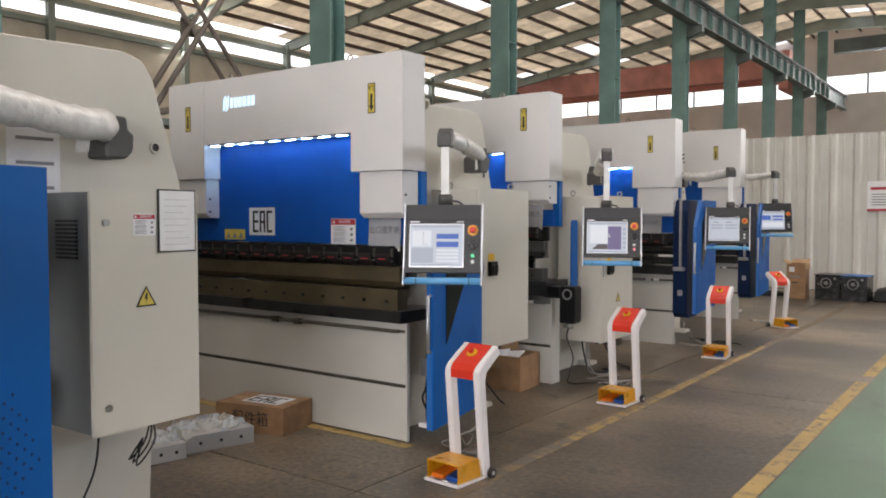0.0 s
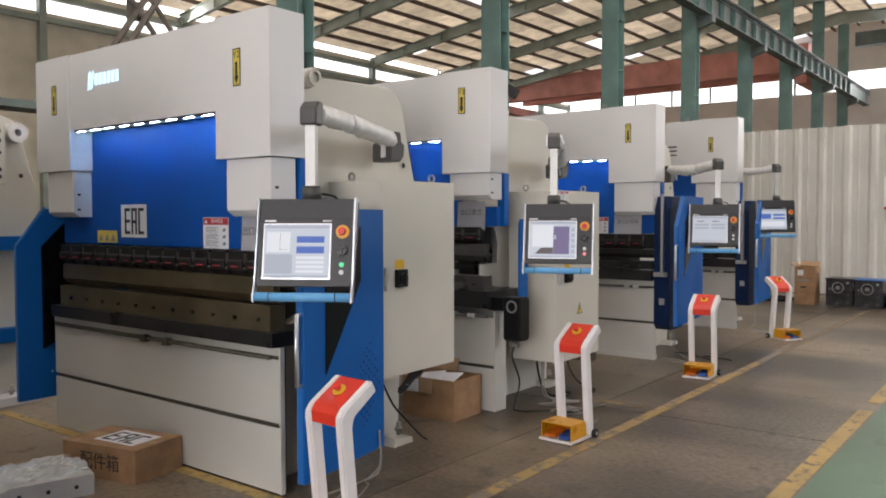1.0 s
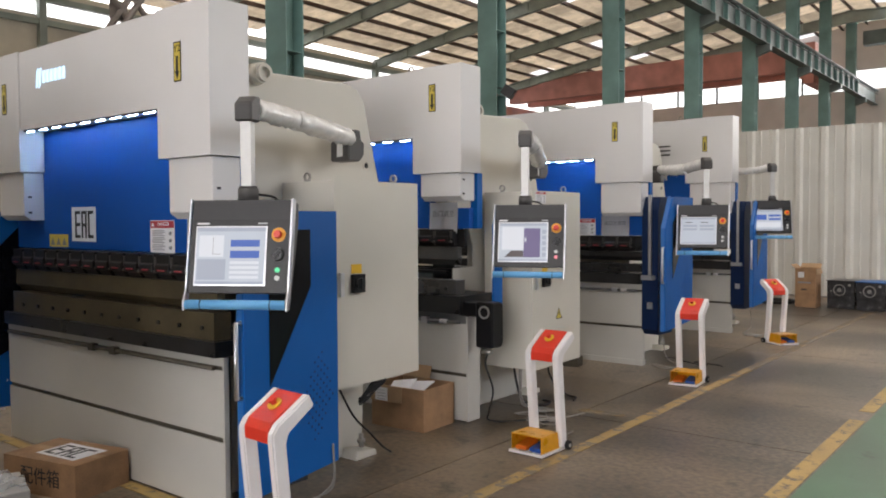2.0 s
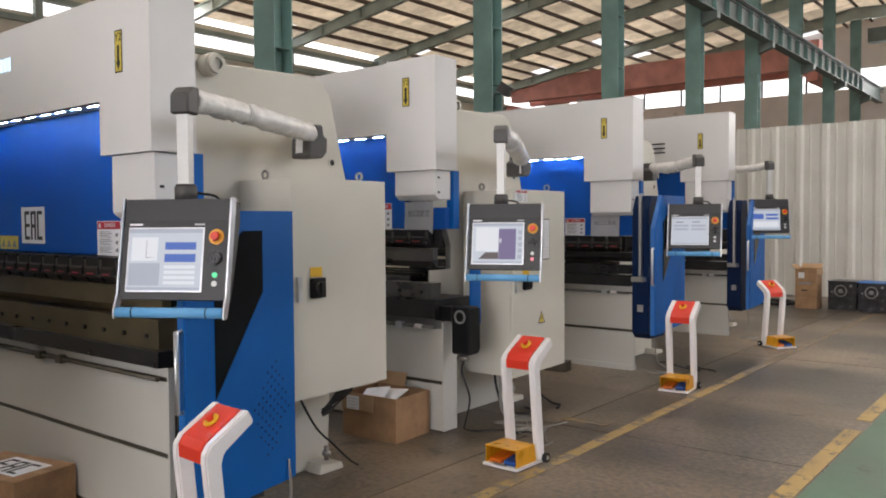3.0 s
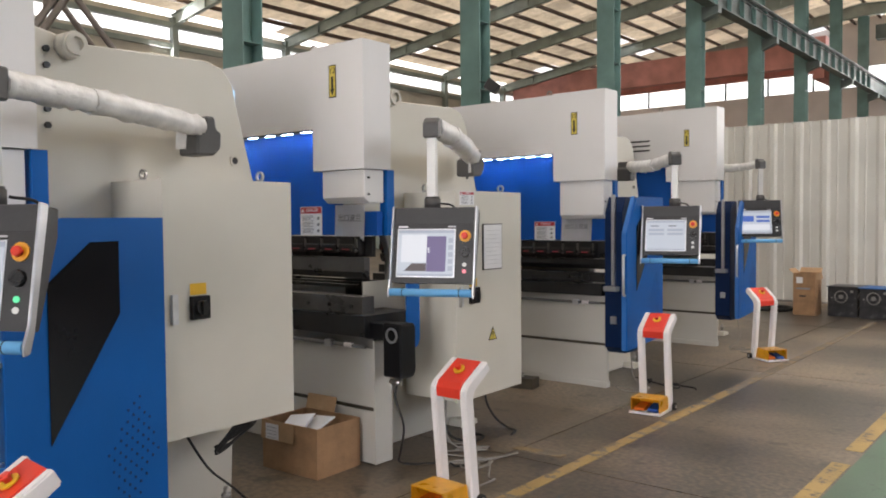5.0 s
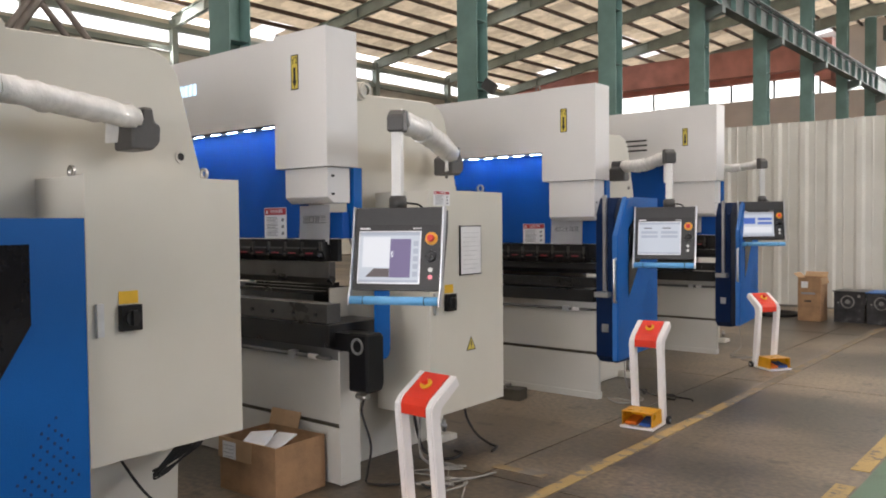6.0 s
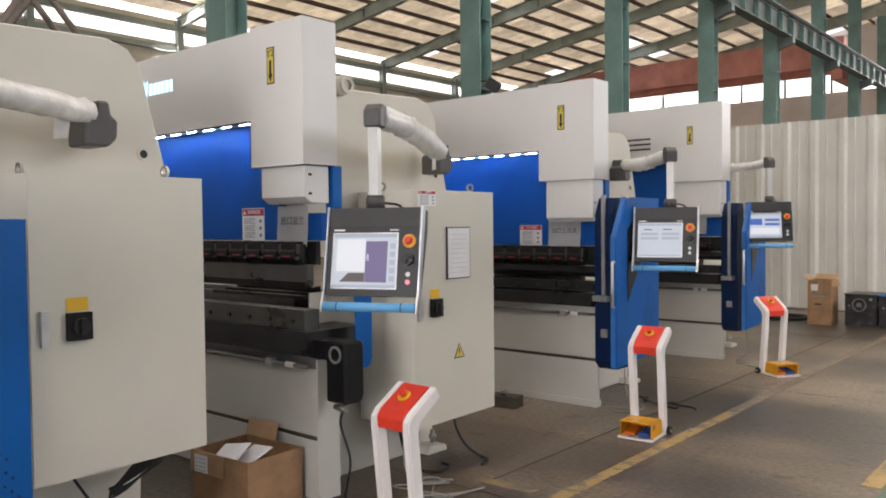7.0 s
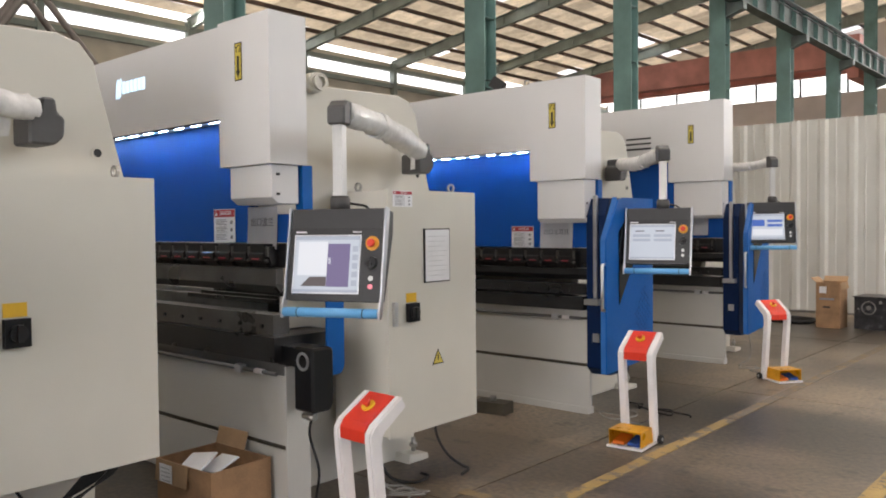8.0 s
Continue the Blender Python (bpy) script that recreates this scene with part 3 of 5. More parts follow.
def axis_label(parent, x, z, text, ly):
    m = pose(x, ly, z)
    s = flat(parent, "axis_sticker", m, -0.034, 0.034, -0.105, 0.105, M_INK, "yellow and black axis sticker")
    flat(s, "yellow_field", m, -0.027, 0.027, -0.098, 0.098, M_LABY, lift=0.0016, thick=0.0006)
    words(s, "lettering", m, 0, 0.068, text, 0.055, M_INK, 0.0026)
    bm = bmesh.new()
    prism(bm, [(-0.010, 0.03), (-0.010, -0.05), (-0.020, -0.05), (0, -0.092), (0.020, -0.05), (0.010, -0.05), (0.010, 0.03)], "y", -0.0032, -0.0022, m=m)
    part("arrow", bm, M_INK, s)


def danger_sign(parent, m, w, h, name="danger_sign"):
    s = flat(parent, name, m, 0, w, 0, h, M_PAPER, "white danger sign with a red header")
    flat(s, "red_header", m, 0.004, w - 0.004, h * 0.76, h - 0.004, M_DANGER, lift=0.0016, thick=0.0006)
    words(s, "lettering", m, w * 0.56, h * 0.875, "DANGER", h * 0.17, M_PAPER, 0.0026, 0.9)
    bm = bmesh.new()
    prism(bm, [(w * 0.06, h * 0.81), (w * 0.18, h * 0.81), (w * 0.12, h * 0.94)], "y", -0.003, -0.0022, m=m)
    part("triangle", bm, M_PAPER, s)
    for k in range(3):
        z = h * (0.6 - 0.22 * k)
        for q, wide in ((0.07, 0.58), (0.02, 0.62), (-0.03, 0.50), (-0.08, 0.60)):
            flat(s, "text_bar", m, w * 0.10, w * wide, z + h * q, z + h * (q + 0.022), M_INKGREY, lift=0.0016, thick=0.0006)
        bm = bmesh.new()
        prism(bm, [(w * 0.78, z - h * 0.05), (w * 0.87, z - h * 0.06), (w * 0.90, z + h * 0.03), (w * 0.84, z + h * 0.06), (w * 0.77, z + h * 0.01)], "y", -0.0022, -0.0016, m=m)
        part("pictogram", bm, M_INKGREY, s)


def paper(parent, m, w, h, text, size):
    """A hung sheet with a slight curl at its foot."""
    bm = bmesh.new()
    n = 6
    rows = []
    for i in range(n + 1):
        z = h * (1 - i / n)
        off = -0.002 - 0.012 * (i / n) ** 2
        rows.append([bm.verts.new(m @ Vector((x, off, z))) for x in (0, w / 2, w)])
    for a, b in zip(rows, rows[1:]):
        for k in range(2):
            bm.faces.new((a[k], b[k], b[k + 1], a[k + 1]))
    bmesh.ops.solidify(bm, geom=bm.faces[:], thickness=0.001)
    s = part("paper_sheet", bm, M_PAPER, parent, "white paper sheet with printed characters")
    words(s, "lettering", m, w / 2, h * 0.62, text, size, M_INKGREY, 0.006)


def mark_bars(bm, w, h, t, put):
    """Three square-cut letters made of bars, w wide and h high in all; put(x0, x1, z0, z1) adds one bar."""
    lw, g = w * 0.29, w * 0.065
    for x0, bars in ((0.0, ((0, t, 0, h), (t, lw, 0, t), (t, lw, h / 2 - t / 2, h / 2 + t / 2), (t, lw, h - t, h))),
                     (lw + g, ((0, t, 0, h), (lw - t, lw, 0, h), (t, lw - t, h * 0.42, h * 0.42 + t), (t, lw - t, h - t, h))),
                     (2 * (lw + g), ((0, t, 0, h), (t, lw, 0, t), (t, lw, h - t, h)))):
        for a, b, c, d in bars:
            put(x0 + a, x0 + b, c, d)


def logo(parent, x, z, ly, s=1.0):
    """The lit sign: a slanted double mark and six plain strokes."""
    m = pose(x, ly, z)
    bm = bmesh.new()
    for px in (0.0, 0.038):
        prism(bm, [((px + 0.004) * s, -0.065 * s), ((px + 0.026) * s, -0.045 * s), ((px + 0.040) * s, 0.065 * s), ((px + 0.018) * s, 0.045 * s)], "y", -0.004, -0.001, m=m)
    prism(bm, [(0.022 * s, -0.012 * s), (0.055 * s, 0.0), (0.056 * s, 0.018 * s), (0.024 * s, 0.006 * s)], "y", -0.0052, -0.0042, m=m)
    lg = part("lit_sign", bm, M_LOGO, parent, "pale blue lit sign")
    for k in range(6):
        x0 = (0.095 + 0.052 * k) * s
        flat(lg, "sign_stroke", m, x0, x0 + 0.033 * s, -0.038 * s, 0.038 * s, M_LOGO, lift=0.001, thick=0.003)
    return lg


def side_guard(parent, rear, front, z0, z1, chamfer, handle=True, pane=((0.24, 0.38), (0.68, 0.72), (0.68, None), (0.50, None), (0.24, -0.26)), holes=None):
    """A blue sheet guard standing between two plan points, seen from the aisle."""
    r, f = Vector((*rear, 0)), Vector((*front, 0))
    L = (r - f).length
    d = (r - f).normalized()
    nrm = Vector((d.y, -d.x, 0))
    m = Matrix(((d.x, nrm.x * -1, 0, f.x), (d.y, nrm.y * -1, 0, f.y), (0, 0, 1, 0), (0, 0, 0, 1)))
    bm = bmesh.new()
    H = z1 - z0
    out = [(0, z0), (L, z0 + 0.03), (L, z1), (L * 0.34, z1), (L * 0.24, z1 - 0.02), (0, z1 - chamfer)]
    prism(bm, out, "y", 0, 0.012, m=m)
    g = part("side_guard", bm, M_BLUE, parent, "blue sheet steel side guard")
    bm = bmesh.new()
    prism(bm, [(0, z0), (0.012, z0), (0.012, z1 - chamfer + 0.006), (L * 0.25, z1 - 0.012), (L * 0.24, z1 + 0.002), (0, z1 - chamfer + 0.004)], "y", 0.013, 0.05, m=m)
    part("folded_edge", bm, M_BLUE_EDGE, g)
    bm = bmesh.new()
    w = [(u * L, z1 - 0.10 if v is None else z1 + v if v < 0 else z0 + v * H) for u, v in pane]
    prism(bm, w, "y", -0.006, -0.001, m=m)
    part("smoked_window", bm, M_SMOKED, g, "black smoked window")
    # dots stand for holes: painted dark, or in the tint of light behind
    bm = bmesh.new()
    for i in range(12):
        for j in range(22):
            u, v = i / 11, j / 21
            if abs(u - 0.5) * 1.6 + abs(v - 0.5) * 1.3 < 0.72 and (i + j) % 2 == 0:
                cx, cz = (L * (0.52 + 0.42 * u + 0.06 * v), z0 + H * (0.12 + 0.36 * v)) if holes is None else (L * (0.22 + 0.6 * u), z0 + H * (0.05 + 0.17 * v))
                prism(bm, [(cx + 0.0055 * math.cos(a * math.pi / 3), cz + 0.007 * math.sin(a * math.pi / 3)) for a in range(6)], "y", -0.004, -0.001, m=m)
    part("perforation", bm, holes or M_PERF, g, kind="stuff")
    if handle:
        bm = bmesh.new()
        za = z0 + H * 0.36
        zb = z0 + H * 0.62
        tube(bm, [m @ Vector(p) for p in ((-0.001, 0.02, za), (-0.035, 0.02, za), (-0.035, 0.02, zb), (-0.001, 0.02, zb))], 0.012, 8, 1)
        part("guard_handle", bm, M_ALU, g, "aluminium bow handle")
    return g


BOLT_Y = 0.43


def press_brake(xr, yf, L, bw, zt, zb, zh, label, **o):
    """A press brake; xr is the right face of its cylinder cover, yf the front of it. Local x runs to the right, y to its back."""
    mc = thing("press_brake", pose(xr, yf, 0, 0, 0, -1.7), label, "press brake", "press brakes in a row")
    fx = o.get("frame_x", -0.305)
    ztop = o.get("frame_top", 2.47)
    rear = o.get("rear", 1.40)
    prof = [(0.18, 0.0), (rear - 0.02, 0.0), (rear + 0.02, 0.9), (rear + 0.19, 1.75), (rear + 0.06, ztop - 0.22), (rear + 0.035, ztop - 0.11), (rear - 0.03, ztop - 0.03),
            (rear - 0.13, ztop), (0.6, ztop - 0.02), (0.24, ztop + 0.06), (0.24, 1.62), (0.5, 1.5), (0.56, 1.36), (0.56, 1.12), (0.5, 0.98), (0.36, 0.92), (0.18, 0.92)]
    for x0 in (fx - 0.06, -L - fx):
        bm = bmesh.new()
        prism(bm, prof, "x", x0, x0 + 0.06)
        fr = part("side_frame", bm, M_BEIGE, mc, "beige C-shaped steel side frame", 0.006)
    # back plate, tank and cross beam close the machine
    bx("back_plate", (-L - fx + 0.06, fx - 0.06, 0.9, 0.94, 1.7 if o.get("open_back") else 0.984, ztop - 0.1), M_BEIGE, mc)
    bx("lower_back_plate", (-L - fx + 0.06, fx - 0.06, 0.9, 0.94, 0.25, 0.98), M_BEIGE, mc)
    bx("top_beam", (-L - fx + 0.061, fx - 0.061, 0.3, 0.88, ztop - 0.2, ztop - 0.04), M_BEIGE, mc)
    hp = o.get("header_back", 0.03)
    bx("header", (-L + bw + 0.0005, -bw - 0.0005, hp, 0.25, zh, zt - 0.004), M_WHITE, mc, "white front header cover", 0.006)
    for x0, hx in ((-bw, 0.0), (-L, 0.0)):
        bx("cylinder_cover", (x0, x0 + bw, hx, 0.25, zb, zt), M_WHITE, mc, "white box cover over the cylinder", 0.007)
        bm = bmesh.new()
        lo = zb - o.get("low_h", 0.33)
        a, b = (x0 + 0.055, x0 + bw - 0.03) if x0 > -L else (x0 + 0.09, x0 + bw - 0.02)
        prism(bm, [(0.03, zb - 0.004), (0.21, zb - 0.004), (0.21, lo), (0.075, lo), (0.03, lo + 0.035)], "x", a, b)
        lc = part("lower_cover", bm, M_WHITE, mc, "small white lower cover", 0.004)
        for zz in (lo + 0.053, lo + 0.16):
            bx("slot", (b - 0.001, b + 0.0025, 0.058, 0.082, zz - 0.007, zz + 0.007), M_INK, lc, bevel=0)
        axis_label(mc, x0 + bw * (0.56 if x0 < -1 else 0.42), zt - o.get("lab_z", 0.25), "Y1" if x0 < -1 else "Y2", -0.0015)
    rz = o.get("ram_z", 1.38)
    bm = bmesh.new()
    prism(bm, [(-L + 0.05, rz), (-0.05, rz), (-0.05, 1.66), (-bw + 0.05, 1.66), (-bw + 0.05, zh + 0.15), (-L + bw - 0.05, zh + 0.15), (-L + bw - 0.05, 1.66), (-L + 0.05, 1.66)], "y", 0.165, 0.225)
    part("ram", bm, M_RAM, mc, "blue painted ram plate", 0.004)
    # guide column behind the lower cover
    bx("guide", (-0.085, -0.02, 0.232, 0.30, rz, zb), M_BLUE, mc)
    # light bar under the header
    x0, x1 = -L + bw + 0.03, -bw - 0.02
    lb = bx("light_bar", (x0, x1, hp + 0.004, hp + 0.05, zh - 0.014, zh - 0.0005), M_BLACKPL, mc, "row of small white lamps under the header", 0)
    n = o.get("lamps", 9)
    for k in range(n):
        c = x0 + (x1 - x0) * (k + 0.5) / n
        bx("lamp", (c - 0.050, c + 0.050, hp + 0.009, hp + 0.0135, zh - 0.0165, zh - 0.0145), o.get("lamp", M_LED), lb, bevel=0)
    # upper tool clamps
    ch = o.get("clamp_h", 0.15)
    pitch = o.get("pitch", 0.165)
    n = int((L - 0.25) / pitch)
    cm = bmesh.new()
    prism(cm, [(0.085, -0.005), (0.165, -0.005), (0.165, -ch), (0.115, -ch), (0.098, -ch * 0.82), (0.072, -ch * 0.72), (0.072, -ch * 0.45), (0.085, -ch * 0.38)], "x", -0.076, 0.058)
    prism(cm, [(0.10, -0.02), (0.165, -0.02), (0.165, -ch * 0.92), (0.12, -ch * 0.92), (0.10, -ch * 0.6)], "x", 0.0585, 0.082)
    soften(cm, 0.003)
    cme = bpy.data.meshes.new("clamp")
    cm.to_mesh(cme)
    cm.free()
    cme.materials.append(M_CLAMP)
    rm = bmesh.new()
    box(rm, -0.040, 0.026, 0.0665, 0.0735, -ch * 0.665, -ch * 0.615)
    rme = bpy.data.meshes.new("red_lever")
    rm.to_mesh(rme)
    rm.free()
    rme.materials.append(M_RED)
    bmm = bmesh.new()
    box(bmm, 0.0585, 0.080, 0.088, 0.0995, -ch * 0.55, -ch * 0.14)
    rod(bmm, (0.069, 0.08, -ch * 0.72), (0.069, 0.099, -ch * 0.72), 0.010, 8)
    bme = bpy.data.meshes.new("clamp_wedge")
    bmm.to_mesh(bme)
    bmm.free()
    bme.materials.append(M_CLAMPGREY)
    bm = bmesh.new()
    rod(bm, (fx + 0.001, 0.33, zt - 0.5), (fx + 0.06, 0.33, zt - 0.5), 0.03, 12)
    part("oil_drain", bm, M_BEIGE, mc)
    bx("clamp_rail", (-L + 0.1, 0.02 - o.get("tool_in", 0.12), 0.167, 0.2, rz - ch, rz - 0.004), M_BLACK, mc)
    for k in range(n):
        c = new("clamp", cme)
        c.parent, c.location = mc, (-0.16 - pitch * (k + 0.5), 0, rz)
        tagged(c, label="black tool clamp with a red lever")
        for d in (rme, bme):
            q = new(d.name, d)
            q.parent = c
    tool = o.get("tool", M_BLACK)
    pz = o.get("punch_z", 1.13)
    bm = bmesh.new()
    prism(bm, [(0.115, rz - ch - 0.002), (0.165, rz - ch - 0.002), (0.165, pz + 0.03), (0.15, pz), (0.125, pz + 0.03), (0.112, pz + 0.045)], "x", -L + 0.12, -o.get("tool_in", 0.12))
    part("punch", bm, tool, mc, "long straight bending punch", 0.002)
    dz = o.get("die_z", 1.06)
    die = bx("die", (-L + 0.12, -o.get("tool_in", 0.12), 0.09, 0.20, o.get("die_lo", 0.93), dz), tool, mc, "long lower die block with a row of bolts", 0.003)
    for k in range(int((L - 0.3) / 0.21)):
        bm = bmesh.new()
        cx, cz = -0.22 - 0.21 * k, (o.get("die_lo", 0.93) + dz) / 2 - 0.01
        rod(bm, (cx, 0.0905, cz), (cx, 0.078, cz), 0.013, 8)
        part("die_bolt", bm, M_BLACK, die)
    tz = o.get("table_z", 0.93)
    at = o.get("apron_top", 0.80)
    tb = o.get("table_low", at + 0.003)
    bx("table", (-L + 0.06, -0.06, 0.05, 0.5, tb, tz - 0.003), M_BLACK, mc, "black steel work table")
    # apron of three sheets with dark slots between
    s1, s2 = o.get("slots", (0.74, 0.38))
    ax0, ax1 = -L + 0.03, o.get("apron_x", -0.03)
    ay = o.get("apron_y", 0.08)
    bx("apron_core", (ax0 + 0.01, ax1 - 0.012, ay + 0.012, ay + 0.06, 0.03, s1 - 0.034 if o.get("recess") else at - 0.003), M_SLOT, mc, "dark slot behind the apron sheets", 0)
    if o.get("recess"):
        bx("recess", (ax0 + 0.02, ax1 - 0.013, ay + 0.014, ay + 0.05, s1 - 0.03, tb - 0.002), M_RECESS, mc, "dark grey strip behind the support rail", 0)
    sheets = [(0.0 if o.get("plinth") else 0.015, s2 - 0.014), (s2 + 0.014, s1 - 0.012), (s1 + 0.012, at)]
    for z0, z1 in sheets[:2] if o.get("recess") else sheets:
        bx("apron_sheet", (ax0, ax1 - 0.001, ay, ay + 0.0105, z0, z1), M_APRON, mc, "pale grey apron sheet", 0.002)
    bx("apron_side", (ax1 - 0.001, ax1 + 0.012, ay - 0.001, ay + o.get("side_d", 0.16), 0.012, at), M_APRON, mc, "", 0.002)
    if o.get("plinth"):
        bx("plinth", (ax0, ax1 + 0.006, ay - 0.015, ay + 0.07, 0, 0.055), M_APRON, mc, "", 0.004)
    # rail for the front supports
    rb = bmesh.new()
    rod(rb, (ax0 + 0.05, ay - 0.02, s1), (ax1 - 0.05, ay - 0.02, s1), 0.012, 10)
    rl = part("support_rail", rb, M_SLOT if tool is M_TOOL else M_RECESS, mc)
    if tool is not M_TOOL:
        rb = bmesh.new()
        rod(rb, (ax1 - 0.24, ay - 0.02, s1), (ax1 - 0.17, ay - 0.02, s1), 0.017, 12)
        part("rail_cap", rb, M_PED_W, rl, "white rail end cap")
    for sx in o.get("stops", ()):
        bx("rail_stop", (sx - 0.03, sx + 0.03, ay - 0.04, ay - 0.002, s1 - 0.022, s1 + 0.022), M_SLOT if tool is M_TOOL else M_ALU, rl, bevel=0.004)
    bx("bed", (-L - fx + 0.06, fx - 0.06, 0.3, 0.36, 0.05, at - 0.034), M_BEIGE, mc)
    # foot at the back of the frame
    bm = bmesh.new()
    prism(bm, [(rear - 0.22, 0.0), (rear - 0.02, 0.0), (rear - 0.03, 0.04), (rear - 0.2, 0.06)], "x", fx, fx + 0.14)
    ft = part("levelling_foot", bm, M_BEIGE, mc, "", 0.004)
    bm = bmesh.new()
    rod(bm, (fx + 0.08, rear - 0.11, 0.06), (fx + 0.08, rear - 0.11, 0.15), 0.016, 10)
    rod(bm, (fx + 0.08, rear - 0.11, 0.09), (fx + 0.08, rear - 0.11, 0.115), 0.028, 6)
    part("anchor_bolt", bm, M_STEEL, ft)
    # round transport hole in the frame
    bm = bmesh.new()
    rod(bm, (fx - 0.001, rear + 0.04, 1.94), (fx + 0.004, rear + 0.04, 1.94), 0.026, 18)
    hl = part("frame_hole", bm, M_INK, mc)
    bm = bmesh.new()
    ring(bm, (fx + 0.004, rear + 0.04, 1.94), (1, 0, 0), 0.02, 0.032, 0.003, 18)
    part("hole_rim", bm, M_BEIGE, hl)
    # cylinder head peeking out beside the cover
    bm = bmesh.new()
    rod(bm, (fx + 0.002, 0.53, zt - 0.29), (fx + 0.08, 0.53, zt - 0.29), 0.062, 20)
    ring(bm, (fx + 0.0802, 0.53, zt - 0.29), (1, 0, 0), 0.032, 0.052, 0.022, 20)
    part("oil_filler", bm, M_BEIGE, mc, "round beige oil filler on the frame")
    for zz in (2.40, 2.325, 2.125, 2.05):
        bm = bmesh.new()
        rod(bm, (fx + 0.0005, BOLT_Y, zz), (fx + 0.018, BOLT_Y, zz), 0.016, 6)
        part("frame_bolt", bm, M_BLACK, mc)
    for ex in o.get("eyes", (-bw - 0.12, -L + bw + 0.2)):
        lathe_eye(mc, ex, 0.13, zt - 0.004)
    return mc


PB_LABEL = "beige and white press brake with a blue ram"
m1 = press_brake(-3.21, 3.95, 2.61, 0.475, 2.715, 1.91, 2.19, PB_LABEL + ", tools closed", tool=M_TOOL, apron_y=0.09, stops=(-1.1, -1.35), low_h=0.33, rear=1.42,
                 lab_z=0.30, header_back=0.012, punch_z=1.085, die_z=1.075, die_lo=0.925, table_z=0.93, apron_x=-0.05, side_d=0.03, apron_top=0.842, slots=(0.785, 0.40), ram_z=1.385)
m2 = press_brake(-3.28, 6.27, 3.1, 0.475, 2.745, 1.93, 2.215, PB_LABEL + ", tools open", apron_y=0.095, stops=(-0.42,), low_h=0.215, rear=1.42, tool=M_DIE,
                 lab_z=0.24, lamps=11, ram_z=1.50, clamp_h=0.14, punch_z=1.215, die_z=1.10, die_lo=0.985, table_z=0.985, apron_top=0.82, slots=(0.778, 0.37), recess=True, open_back=True, table_low=0.845, apron_x=-0.03)
m3 = press_brake(-3.12, 9.33, 3.1, 0.55, 2.80, 1.96, 2.23, PB_LABEL + " and swung guard", apron_y=0.115, stops=(-0.36,), low_h=0.36, rear=1.38, frame_x=-0.40, tool_in=0.03, side_d=0.03,
                 lab_z=0.30, lamps=11, ram_z=1.39, clamp_h=0.17, punch_z=1.12, die_z=1.09, die_lo=1.0, table_z=0.99, apron_top=0.87, slots=(0.80, 0.41), plinth=True, apron_x=-0.05)
m4 = press_brake(-3.09, 12.30, 3.1, 0.65, 2.95, 2.06, 2.3, PB_LABEL + " beside the fence", apron_y=0.16, stops=(-0.36,), low_h=0.42, rear=1.3, frame_x=-0.44, lamp=M_FAINT, tool_in=0.03, side_d=0.03,
                 lab_z=0.36, lamps=11, ram_z=1.42, clamp_h=0.17, punch_z=1.15, die_z=1.09, die_lo=1.0, table_z=0.99, apron_top=0.87, slots=(0.80, 0.41), plinth=True, apron_x=-0.06)
m5 = press_brake(-6.67, 3.0, 2.53, 0.47, 2.75, 1.93, 2.19, "beige press brake standing in the row behind", frame_top=2.45)
m0 = press_brake(-3.22, 0.72, 2.53, 0.47, 2.6, 1.91, 2.19, PB_LABEL + " and smoked guard", rear=1.40, frame_top=2.40, frame_x=-0.26, apron_y=0.09)

# valve block and blue brackets on the machine of the row behind
vb = bx("valve_block", (-0.304, -0.17, 0.98, 1.26, 1.86, 2.36), M_BEIGE, m5, "grey-beige valve block with bolt holes", 0.006)
for k, zz in enumerate((1.92, 1.98, 2.12, 2.22, 2.30)):
    bm = bmesh.new()
    rod(bm, (-0.17, 1.21, zz), (-0.166, 1.21, zz), 0.017, 12)
    part("bolt_hole", bm, M_INK, vb)
bm = bmesh.new()
ring(bm, (-0.30, 1.38, 2.30), (1, 0, 0), 0.03, 0.085, 0.10, 22)
part("filler_ring", bm, M_WHITE, m5, "round white filler ring")
for za, zb in ((1.30, 1.42), (0.52, 0.64)):
    bx("blue_bracket", (-0.304, -0.2, 1.02, 1.46, za, zb), M_BLUE, m5, "", 0.004)
bx("base_bar", (-0.304, -0.1, 0.4, 1.5, 0.0, 0.07), M_WHITE, m5, "white base bar", 0.004)
# small boxes in the gap beside the apron
bx("junction_box", (-0.02, 0.07, 0.22, 0.30, 0.46, 0.58), M_ALU, m1, "small grey junction box", 0.004)
bx("hose_bracket", (-0.02, 0.06, 0.20, 0.29, 0.10, 0.13), M_PED_W, m1, "white hose bracket", 0.004)
bm = bmesh.new()
tube(bm, [(0.02, 0.25, 0.46), (0.035, 0.21, 0.38), (0.0, 0.22, 0.30), (0.02, 0.25, 0.20), (0.02, 0.25, 0.131)], 0.008, 7, 5)
part("hose", bm, M_RUBBER, m1)
# thin black plate added to keep this gap dark
bx("dark_side_plate", (-0.035, -0.03, 0.30, 0.66, 0.05, 0.9), M_BLACK, m1, "", 0.002)

# signs and papers on the rams and covers
P1 = pose(0, 0.163, 0)
eac = flat(m1, "certificate_sheet", P1 @ pose(-1.765, 0, 1.44), 0, 0.31, 0, 0.225, M_PAPER, "white sheet with large black letters")
bm = bmesh.new()
mark_bars(bm, 0.235, 0.178, 0.021, lambda a, b, c, d: box(bm, 0.045 + a, 0.045 + b, -0.0026, -0.0018, 0.022 + c, 0.022 + d, m=P1 @ pose(-1.765, 0, 1.44)))
part("lettering", bm, M_INK, eac)
